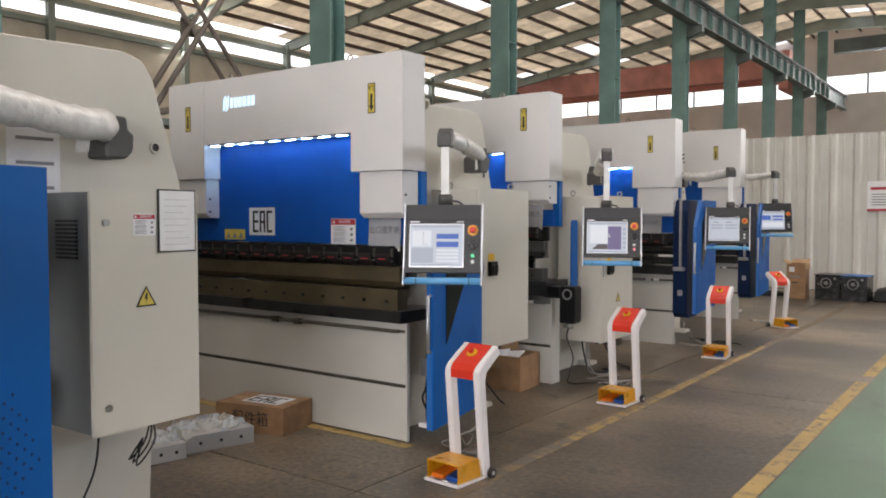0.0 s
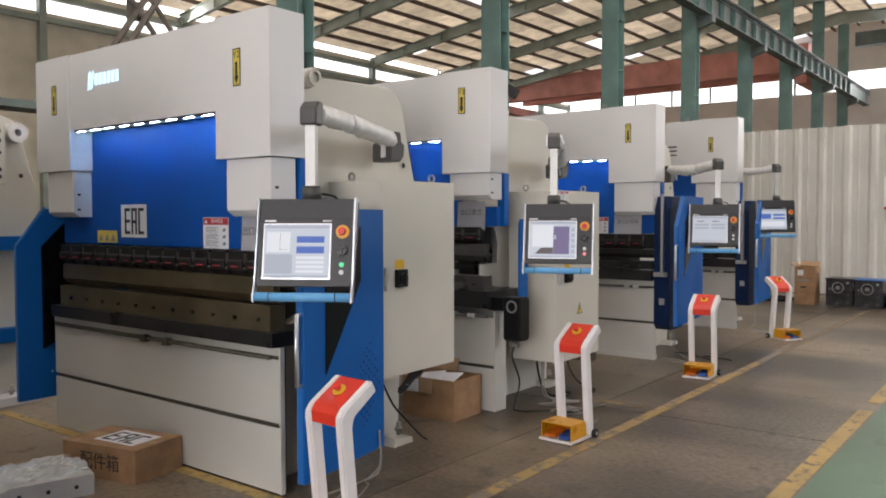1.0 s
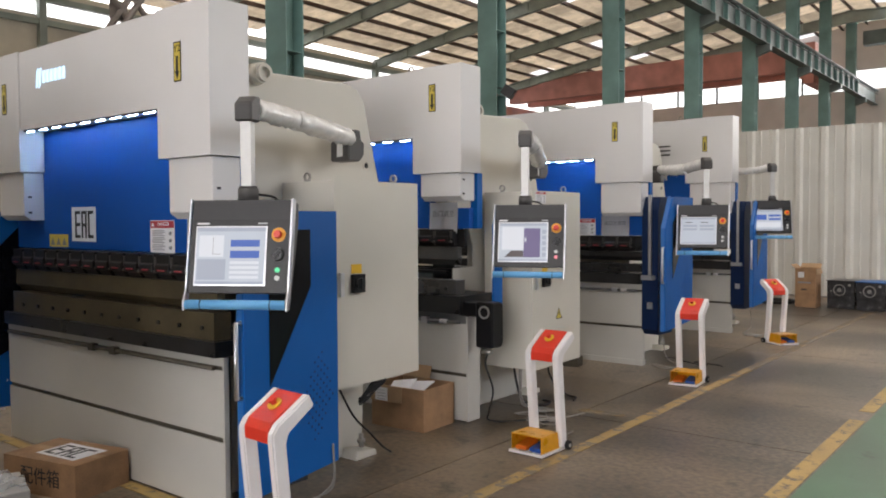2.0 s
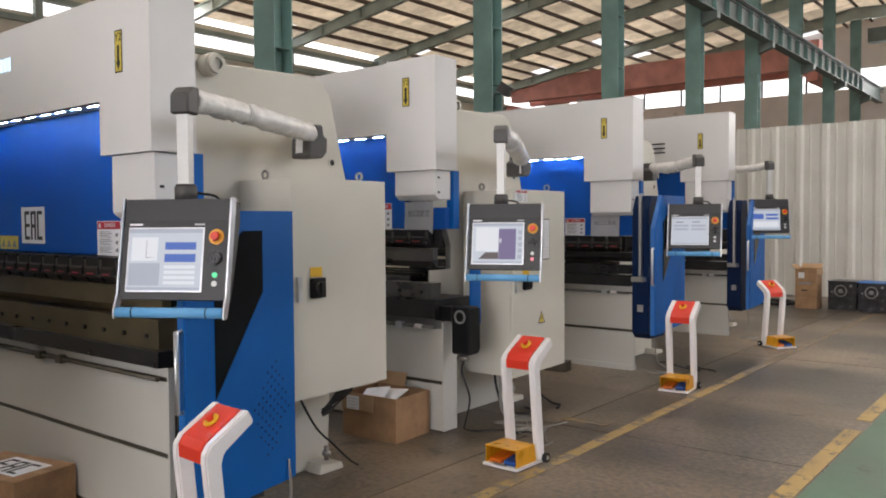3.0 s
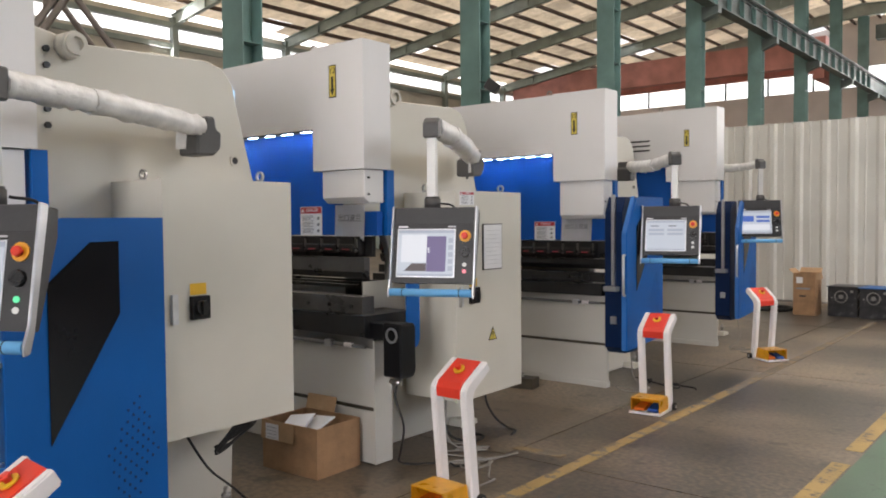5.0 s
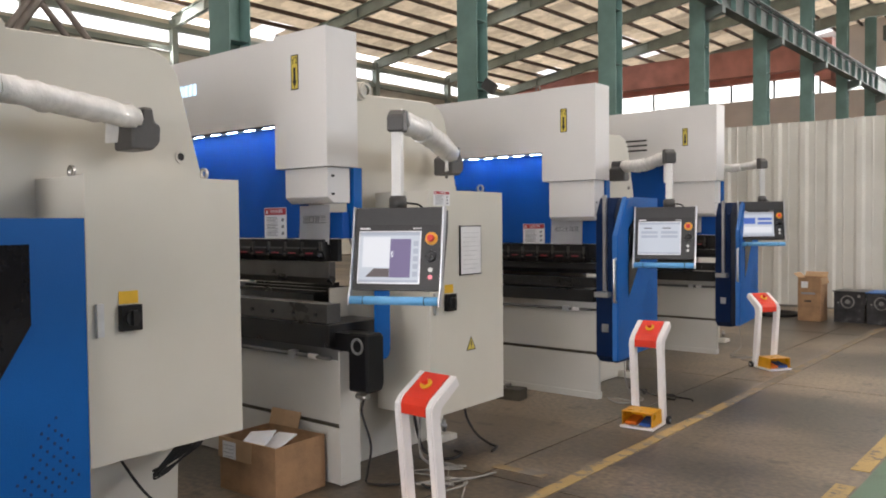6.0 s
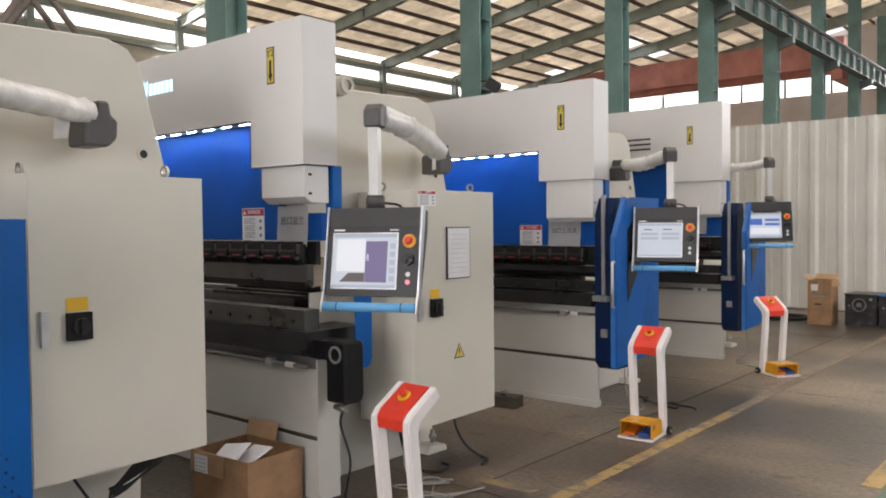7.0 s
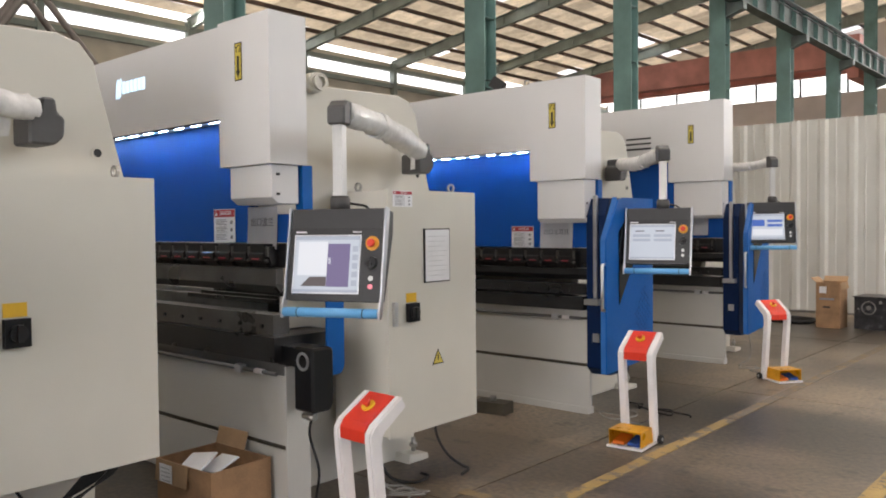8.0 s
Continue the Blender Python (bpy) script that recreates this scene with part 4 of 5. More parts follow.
ys = flat(m1, "warning_plate", P1 @ pose(-2.08, 0, 1.40), 0, 0.26, 0, 0.085, M_LABY, "yellow warning plate with three triangles")
for k in range(3):
    bm = bmesh.new()
    prism(bm, [(0.02 + 0.08 * k, 0.012), (0.08 + 0.08 * k, 0.012), (0.05 + 0.08 * k, 0.062)], "y", -0.003, -0.0018, m=P1 @ pose(-2.08, 0, 1.40))
    part("triangle", bm, M_INKGREY, ys)
danger_sign(m1, P1 @ pose(-0.83, 0, 1.385), 0.25, 0.19)
paper(m1, pose(-0.44, 0.155, 1.345), 0.30, 0.235, "出口俄罗斯", 0.058)
danger_sign(m2, P1 @ pose(-0.80, 0, 1.50), 0.225, 0.20)
paper(m2, pose(-0.43, 0.155, 1.465), 0.28, 0.24, "出口波兰", 0.055)
danger_sign(m3, P1 @ pose(-0.87, 0, 1.39), 0.24, 0.185)
paper(m3, pose(-0.55, 0.155, 1.385), 0.33, 0.22, "出口土耳其", 0.052)
paper(m4, pose(-0.50, 0.155, 1.45), 0.26, 0.2, "", 0.05)
logo(m1, -1.90, 2.51, 0.011, 1.0)
logo(m2, -1.75, 2.53, 0.029, 1.0)
for k in range(3):
    bx("vent_slot", (-1.20, -0.88, 0.022, 0.0295, 2.46 + 0.06 * k, 2.48 + 0.06 * k), M_INK, m4, bevel=0)

# guards; plan points are in each machine's own axes
side_guard(m1, (0.175, 0.715), (0.27, -0.015), 0.16, 1.62, 0.28)
# white dots imitate light coming through the left guard's perforations
side_guard(m1, (-2.62, 0.75), (-2.72, -0.12), 0.2, 1.66, 0.30, handle=False, pane=((0.20, 0.26), (0.85, 0.46), (0.85, -0.08), (0.44, -0.08), (0.20, -0.30)), holes=M_PED_W)
side_guard(m3, (0.37, 0.44), (0.42, -0.40), 0.46, 1.79, 0.32)
side_guard(m4, (0.33, 0.45), (0.38, -0.30), 0.42, 1.80, 0.32)
side_guard(m0, (0.22, 0.63), (0.35, -0.2), 0.16, 1.78, 0.28, handle=False)
# the columns carry the shade of the gap in their navy colour
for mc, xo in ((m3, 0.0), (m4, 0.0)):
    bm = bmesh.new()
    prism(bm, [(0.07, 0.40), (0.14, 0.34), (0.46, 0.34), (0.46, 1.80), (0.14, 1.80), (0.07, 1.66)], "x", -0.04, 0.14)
    part("safety_light_housing", bm, M_NAVY, mc, "navy light barrier column, darkened with painted shade", 0.006)
    bx("sensor_bar", (0.05, 0.08, 0.03, 0.058, 0.98, 1.82), M_ALU, mc)
    bx("bracket", (-0.01, 0.12, -0.02, 0.058, 0.93, 0.975), M_ALU, mc)
    bx("socket_box", (0.03, 0.09, 0.047, 0.058, 0.62, 0.69), M_ALU, mc)
# backgauge and crowning drive of the second machine
bm = bmesh.new()
prism(bm, [(0.31, 0.80), (0.325, 0.765), (0.35, 0.75), (0.40, 0.75), (0.425, 0.765), (0.44, 0.80), (0.44, 1.52), (0.42, 1.56), (0.33, 1.56), (0.31, 1.52)], "x", 0.06, 0.075)
part("blue_side_plate", bm, M_BLUE, m2, "blue side plate with rounded corners", 0.003)
bm = bmesh.new()
prism(bm, [(0.08, 0.60), (0.21, 0.60), (0.23, 0.64), (0.23, 0.92), (0.215, 0.945), (0.08, 0.945)], "x", 0.065, 0.225)
box(bm, -0.10, 0.10, 0.10, 0.24, 0.83, 0.935)
dr = part("crowning_drive", bm, M_DRIVE, m2, "black boxed table drive with a round flange", 0.012)
bm = bmesh.new()
ring(bm, (0.15, 0.079, 0.872), (0, -1, 0), 0.036, 0.05, 0.006, 24)
part("flange_ring", bm, M_ALU, dr)
bm = bmesh.new()
rod(bm, (0.14, 0.14, 0.60), (0.14, 0.14, 0.55), 0.03, 12)
rod(bm, (0.10, 0.12, 0.57), (0.19, 0.12, 0.57), 0.018, 10)
part("plug", bm, M_STEEL, dr)
for k, yy in enumerate((0.30, 0.40, 0.50)):
    bx("backgauge_finger", (-1.35, -0.38, yy, yy + 0.03, 1.13 + 0.01 * k, 1.155 + 0.01 * k), M_BLACK, m2)
bx("gauge_cover", (-2.7, -0.38, 0.62, 0.65, 0.985, 1.15), M_WHITE, m2, "white cover panel behind the gauge fingers", 0.004)
bx("throat_plate", (-0.302, -0.29, 0.27, 0.58, 0.99, 1.18), M_BEIGE, m2, "beige plate beside the throat", 0.004)
bx("backgauge_beam", (-2.4, -0.37, 0.53, 0.59, 1.02, 1.12), M_ALU, m2)
bx("gauge_head", (-0.62, -0.45, 0.42, 0.5, 1.05, 1.2), M_BLACK, m2)


# ---- electrical cabinets ----
def cabinet(x0, x1, y0, y1, z0, z1, label, frame_sheet=True, vent=False, switch=True, sign=True, hinge_screws=False, sheet_at=None):
    c = thing("electrical_cabinet", (x1, y0, 0), label, "cabinet", "electrical cabinets")
    w, d = x1 - x0, y1 - y0
    bx("body", (-w, -0.022, 0, d, z0 + 0.01, z1 - 0.006), M_CAB_SHADE if vent else M_BEIGE, c, "sheet body with its shade painted grey" if vent else "", 0.004)
    dr = bx("door", (-0.018, 0, -0.003, d + 0.003, z0, z1), M_BEIGE, c, "plain beige cabinet door", 0.004)
    F = Matrix.Translation((0.0015, 0, 0)) @ pose(0, 0, 0, 0, 0, 90)
    if switch:
        sy, sz = d * 0.235, z0 + (z1 - z0) * 0.50
        s = bx("main_switch", (0.0005, 0.03, sy - 0.048, sy + 0.048, sz - 0.055, sz + 0.055), M_DRIVE, c, "black rotary main switch", 0.014)
        bm = bmesh.new()
        rod(bm, (0.03, sy, sz), (0.045, sy, sz), 0.034, 18)
        box(bm, 0.046, 0.058, sy - 0.011, sy + 0.011, sz - 0.033, sz + 0.033)
        part("switch_knob", bm, M_BLACK, s)
        bx("yellow_plate", (0.0006, 0.003, sy - 0.045, sy + 0.045, sz + 0.06, sz + 0.115), M_YEL, s, "", 0)
        bx("lock_handle", (0.0005, 0.02, 0.03, 0.06, sz - 0.07, sz + 0.07), M_ALU, dr, "slim metal lock handle", 0.004)
    if sign:
        sy, sz = d * (0.53 if sign is True else sign[0]), (z0 + (z1 - z0) * 0.295 if sign is True else sign[1])
        bm = bmesh.new()
        prism(bm, [(sy - 0.055, sz - 0.045), (sy + 0.055, sz - 0.045), (sy, sz + 0.05)], "x", 0.0006, 0.002)
        t = part("warning_triangle", bm, M_INK, c, "yellow electric warning triangle")
        bm = bmesh.new()
        prism(bm, [(sy - 0.043, sz - 0.038), (sy + 0.043, sz - 0.038), (sy, sz + 0.037)], "x", 0.0021, 0.003)
        part("yellow_field", bm, M_LABY, t)
        bm = bmesh.new()
        prism(bm, [(sy - 0.004, sz + 0.016), (sy + 0.008, sz + 0.016), (sy + 0.001, sz - 0.004), (sy + 0.009, sz - 0.004), (sy - 0.004, sz - 0.03), (sy - 0.001, sz - 0.010), (sy - 0.009, sz - 0.010)], "x", 0.0031, 0.0036)
        part("flash", bm, M_INK, t)
    if sheet_at:
        a, b, za, zb = sheet_at
        f = bx("document_frame", (0.0005, 0.010, a, b, za, zb), M_INK, c, "black framed document sheet", 0.002)
        bx("sheet", (0.0102, 0.012, a + 0.007, b - 0.007, za + 0.007, zb - 0.007), M_PAPER, f, "", 0)
        for k in range(9):
            bx("text_bar", (0.0121, 0.0125, a + 0.03, b - 0.03 - 0.02 * (k % 3), zb - 0.05 - 0.03 * k, zb - 0.0475 - 0.03 * k), M_FAINT, f, "", 0)
    for q in () if vent else (0.12, d - 0.12):
        lathe_eye(c, -w + 0.1 if q < 0.2 else -0.1, q, z1 - 0.006)
    return c


# dark grey carries the shade on the vented cabinet's front face
M_CAB_SHADE = mat("grey_cabinet_paint", (0.16, 0.17, 0.175), 0.45, var=0.06, scale=3)
c1 = cabinet(-3.5, -3.06, 4.69, 5.46, 0.58, 1.805, "beige electrical cabinet hung on the press brake side", sign=False)
c2 = cabinet(-3.5, -3.04, 6.915, 7.737, 0.345, 1.80, "beige electrical cabinet with a framed document and warning signs", sheet_at=(0.31, 0.55, 1.24, 1.57))
D2 = pose(0.0018, 0.04, 1.70, 0, 0, 90)
danger_sign(c2, D2, 0.17, 0.095)
c0 = cabinet(-3.48, -3.1, 1.60, 2.155, 0.62, 1.70, "beige electrical cabinet, vented body painted in shade grey", vent=True, switch=False, sign=(0.48, 1.22), sheet_at=(0.33, 0.54, 1.42, 1.715))
danger_sign(c0, pose(0.0018, 0.20, 1.50, 0, 0, 90), 0.12, 0.10)
for zz in (0.74, 1.56):
    bm = bmesh.new()
    rod(bm, (0.0, 0.07, zz), (0.008, 0.07, zz), 0.016, 12)
    part("lock", bm, M_STEEL, c0)
bm = bmesh.new()
for k in range(10):
    box(bm, -0.26, -0.10, -0.012, -0.002, 1.40 + 0.018 * k, 1.41 + 0.018 * k)
part("vent_grille", bm, M_INK, c0, "louvred vent")
fr0 = flat(m0, "instruction_sheet", pose(-0.258, 0.70, 1.66, 0, 0, 90), 0, 0.24, 0, 0.36, M_PAPER, "instruction sheet with diagrams on the frame")
for k in range(3):
    flat(fr0, "text_bar", pose(-0.2565, 0.70, 1.66, 0, 0, 90), 0.04, 0.21, 0.05 + 0.11 * k, 0.065 + 0.11 * k, M_INKGREY, lift=0.001)


# ---- control pendants ----
def pendant(hub, elbow, tl, turn, label, tilt=10, ui="bend", wrap_r=0.055, post_wrap=False, sag=0.03):
    """A control panel that hangs from a swivel arm. hub: the pivot on the machine's frame; elbow: the head of the drop post; tl: the panel's top left corner."""
    W, H, D = 0.50, 0.43, 0.10
    top = Matrix.Translation(tl) @ pose(0, 0, 0, 0, 0, turn)
    c = thing("control_pendant", top, label, "control panel", "control pendants")
    inv = top.inverted()
    P = pose(0, 0, 0, -tilt)
    bm = bmesh.new()
    prism(bm, [(0.0, 0.0), (D, 0.0), (D + 0.01, -0.10), (D * 0.55, -H), (0.0, -H)], "x", 0.012, W - 0.012, m=P)
    hs = part("housing", bm, M_HOUSING, c, "dark grey panel housing", 0.004)
    bx("face_plate", (0.014, W - 0.014, -0.004, -0.0005, -H, -0.098), M_BLACKPL, hs, "black face plate", 0.001, m=P)
    bx("seam", (0.014, W - 0.014, -0.0012, -0.0004, -0.097, -0.094), M_INK, hs, "", 0, m=P)
    for x in (0.0, W - 0.012):
        bm = bmesh.new()
        prism(bm, [(-0.012, 0.004), (0.03, 0.004), (0.03, -0.05), (0.018, -H - 0.01), (0.006, -H - 0.075), (-0.022, -H - 0.085), (-0.03, -H - 0.05), (-0.012, -H + 0.02)], "x", x, x + 0.012, m=P)
        part("side_bar", bm, M_ALU, c, "bare aluminium side bar", 0.003)
    bm = bmesh.new()
    rod(bm, P @ Vector((0.0125, -0.012, -H - 0.055)), P @ Vector((W - 0.0125, -0.012, -H - 0.055)), 0.022, 18)
    g = part("grip", bm, M_BLUEGRIP, c, "light blue tubular grip")
    for gx in (0.085, W - 0.085):
        bm = bmesh.new()
        rod(bm, P @ Vector((gx, -0.012, -H - 0.055)), P @ Vector((gx + 0.004, -0.012, -H - 0.055)), 0.0235, 18)
        part("grip_ring", bm, M_INK, g)
    # display
    sx0, sx1, sz0, sz1 = 0.045, 0.375, -0.392, -0.130
    fr = bx("display_bezel", (sx0 - 0.006, sx1 + 0.006, -0.0055, -0.0042, sz0 - 0.006, sz1 + 0.006), M_ALU, c, "", 0, m=P)
    sc = bx("display", (sx0, sx1, -0.0075, -0.0058, sz0, sz1), M_SCREEN, c, "lit touch display", 0, m=P)

    def ui_box(a, b, lo, hi, material, name="display_field"):
        bx(name, (sx0 + a * 0.33, sx0 + b * 0.33, -0.0086, -0.0078, sz0 + lo * 0.262, sz0 + hi * 0.262), material, sc, "", 0, m=P)
    ui_box(0, 1, 0.93, 1, M_SCREENG, "title_bar")
    ui_box(0, 1, 0.0, 0.05, M_SCREENG, "status_bar")
    if ui == "bend":
        ui_box(0.04, 0.40, 0.48, 0.86, M_PAPERLIT)
        ui_box(0.24, 0.36, 0.52, 0.535, M_SCREEND)
        ui_box(0.24, 0.25, 0.52, 0.82, M_SCREEND)
        ui_box(0.50, 0.92, 0.66, 0.78, M_SCREENB)
        ui_box(0.50, 0.92, 0.46, 0.59, M_SCREENB)
        for k in range(4):
            ui_box(0.50, 0.92, 0.10 + 0.085 * k, 0.15 + 0.085 * k, M_PAPERLIT)
        ui_box(0.02, 0.44, 0.08, 0.44, M_SCREENG)
    elif ui == "violet":
        ui_box(0.52, 0.86, 0.10, 0.86, M_SCREENP)
        ui_box(0.06, 0.515, 0.30, 0.90, M_PAPERLIT)
        bm = bmesh.new()
        prism(bm, [(sx0 + 0.04, sz0 + 0.028), (sx0 + 0.17, sz0 + 0.028), (sx0 + 0.17, sz0 + 0.072), (sx0 + 0.085, sz0 + 0.072)], "y", -0.0086, -0.0078, m=P)
        part("display_field", bm, M_SCREEND, sc)
        ui_box(0.535, 0.575, 0.50, 0.62, M_PAPERLIT)
        for k in range(5):
            ui_box(0.90, 0.98, 0.12 + 0.15 * k, 0.22 + 0.15 * k, M_SCREENG)
    elif ui == "list":
        for k in range(2):
            ui_box(0.12 + 0.45 * k, 0.32 + 0.45 * k, 0.80, 0.83, M_SCREEND)
            for j in (3, 4):
                ui_box(0.06 + 0.48 * k, 0.46 + 0.48 * k, 0.12 + 0.13 * j, 0.20 + 0.13 * j, M_SCREENG)
    else:
        ui_box(0.05, 0.42, 0.52, 0.78, M_SCREENB)
        ui_box(0.50, 0.95, 0.68, 0.78, M_SCREENB)
        ui_box(0.50, 0.95, 0.50, 0.60, M_SCREENB)
        ui_box(0.05, 0.95, 0.14, 0.40, M_PAPERLIT)
    bx("brand_bar", (0.042, 0.10, -0.0052, -0.0042, -0.1155, -0.1075), M_PAPER, c, "", 0, m=P)
    bx("model_bar", (0.335, 0.38, -0.0052, -0.0042, -0.115, -0.108), M_FAINT, c, "", 0, m=P)
    # emergency stop, knob and lamps
    ex = 0.437
    bm = bmesh.new()
    rod(bm, P @ Vector((ex, -0.004, -0.165)), P @ Vector((ex, -0.010, -0.165)), 0.033, 24)
    es = part("emergency_stop", bm, M_YELORANGE, c, "orange emergency stop button")
    bm = bmesh.new()
    rod(bm, P @ Vector((ex, -0.010, -0.165)), P @ Vector((ex, -0.024, -0.165)), 0.012, 14)
    rod(bm, P @ Vector((ex, -0.024, -0.165)), P @ Vector((ex, -0.036, -0.165)), 0.020, 18, 0.016)
    part("stop_button", bm, M_PED_R, es)
    bm = bmesh.new()
    rod(bm, P @ Vector((ex, -0.004, -0.255)), P @ Vector((ex, -0.022, -0.255)), 0.030, 20, 0.027)
    part("jog_knob", bm, M_BLACK, c)
    for zz, mt in ((-0.325, M_LAMPG if ui == "bend" else M_LAMPW), (-0.362, M_LAMPR if ui == "violet" else M_LAMPW)):
        bm = bmesh.new()
        rod(bm, P @ Vector((ex, -0.004, zz)), P @ Vector((ex, -0.009, zz)), 0.0115, 14)
        part("push_button", bm, mt, c)
    # swivel, drop post, elbow and wrapped arm
    e = inv @ Vector(elbow)
    bm = bmesh.new()
    rod(bm, (e.x, e.y, 0.0), (e.x, e.y, 0.055), 0.048, 20)
    rod(bm, (e.x, e.y, 0.055), (e.x, e.y, 0.065), 0.042, 20)
    part("swivel", bm, M_GREY_PL, c, "", 0.002)
    bm = bmesh.new()
    rod(bm, (e.x, e.y, 0.05), (e.x - 0.03, e.y - 0.01, 0.09), 0.006, 8)
    part("lever", bm, M_BLACK, c)
    bx("drop_post", (e.x - 0.025, e.x + 0.025, e.y - 0.025, e.y + 0.025, 0.06, e.z - 0.03), M_POST, c, "white square drop post", 0.004)
    bm = bmesh.new()
    h = inv @ Vector(hub)
    d = (h - e)
    d.z = 0
    d.normalize()
    side = Vector((-d.y, d.x, 0))
    E = Matrix(((d.x, side.x, 0, e.x), (d.y, side.y, 0, e.y), (0, 0, 1, e.z), (0, 0, 0, 1)))
    prism(bm, [(-0.045, -0.055), (0.045, -0.055), (0.05, 0.0), (0.05, 0.065), (0.0, 0.065), (-0.045, 0.03)], "y", -0.045, 0.045, m=E)
    part("elbow", bm, M_GREY_PL, c, "dark grey plastic elbow", 0.008)
    bm = bmesh.new()
    a = e + d * 0.045 + Vector((0, 0, 0.015))
    b = h - d * 0.05 + Vector((0, 0, 0.05))
    mids = [a.lerp(b, t) + Vector((0, 0, -sag * math.sin(math.pi * t))) for t in (0.15, 0.3, 0.45, 0.6, 0.75, 0.9)]
    tube(bm, [a, *mids, b], wrap_r * 0.94, 12, 4, 0.13, seed=int(abs(hub[1]) * 10))
    part("wrapped_arm", bm, M_WRAP, c, "swivel arm wrapped in white film")
    for lo_t, hi_t, grow in ((0.0, 0.42, 1.02), (0.36, 0.97, 1.12)):
        bm = bmesh.new()
        run_t = [lo_t + (hi_t - lo_t) * i / 5 for i in range(6)]
        tube(bm, [a.lerp(b, t) + Vector((0, 0, -sag * math.sin(math.pi * t) - 0.006)) for t in run_t], wrap_r * grow, 11, 3, 0.17, seed=int(abs(hub[1]) * 7 + 9 * lo_t))
        part("film_sleeve", bm, M_WRAP, c, "crumpled white film sleeve")
    bm = bmesh.new()
    q = b - d * 0.20 + Vector((0, 0, -0.04))
    v = [bm.verts.new(p) for p in (q + Vector((0, 0, 0.02)), q + d * 0.09, q + d * 0.07 + Vector((0.01, -0.01, -0.09)), q + Vector((0.0, -0.012, -0.10)))]
    bm.faces.new(v)
    bmesh.ops.solidify(bm, geom=bm.faces[:], thickness=0.002)
    part("loose_film", bm, M_WRAP, c)
    # pivot box on the frame
    bm = bmesh.new()
    PV = Matrix.Translation(h) @ pose(0, 0, 0, 0, 0, -turn)
    prism(bm, [(-0.075, -0.10), (0.03, -0.10), (0.07, -0.06), (0.075, 0.02), (0.045, 0.035), (0.035, 0.10), (-0.02, 0.10), (-0.03, 0.04), (-0.075, 0.02)], "x", -0.12, 0.045, m=PV)
    part("pivot", bm, M_GREY_PL, c, "dark grey plastic pivot on the frame", 0.01)
    bm = bmesh.new()
    tube(bm, [(e.x + 0.02, e.y + 0.06, 0.03), (e.x + 0.10, e.y + 0.12, 0.0), (e.x + 0.12, e.y + 0.12, -0.15), (W - 0.10, 0.13, -0.26)], 0.006, 6, 5)
    part("panel_cable", bm, M_RUBBER, c)
    return c


M_PAPERLIT = glow("screen_white", (0.84, 0.89, 0.95), 0.29)
M_YELORANGE = mat("orange_stop_plate", (0.85, 0.36, 0.02), 0.4, var=0.05)
M_POST = mat("silver_post_paint", (0.56, 0.56, 0.55), 0.4, metal=0.1, var=0.05)
pendant((-3.30, 5.10, 2.04), (-2.775, 3.83, 2.085), (-2.97, 3.655, 1.665), 28, "grey control pendant with a lit screen and blue grip", ui="bend", wrap_r=0.049, sag=-0.01)
pendant((-3.34, 7.56, 2.03), (-2.70, 6.23, 2.13), (-2.835, 6.035, 1.67), 21, "grey control pendant showing a violet screen field", ui="violet", wrap_r=0.06, sag=-0.03)
pendant((-3.34, 10.35, 2.09), (-2.45, 9.325, 2.115), (-2.715, 9.235, 1.705), 14, "grey control pendant showing a list screen", ui="list", wrap_r=0.05)
pendant((-3.36, 12.99, 2.21), (-2.605, 12.40, 2.23), (-2.80, 12.14, 1.80), 28, "grey control pendant showing blue screen fields", ui="table", wrap_r=0.042)
pendant((-3.34, 1.88, 1.96), (-2.95, 0.65, 2.10), (-3.1, 0.45, 1.66), 20, "grey control pendant with wrapped arm", ui="list", wrap_r=0.065)


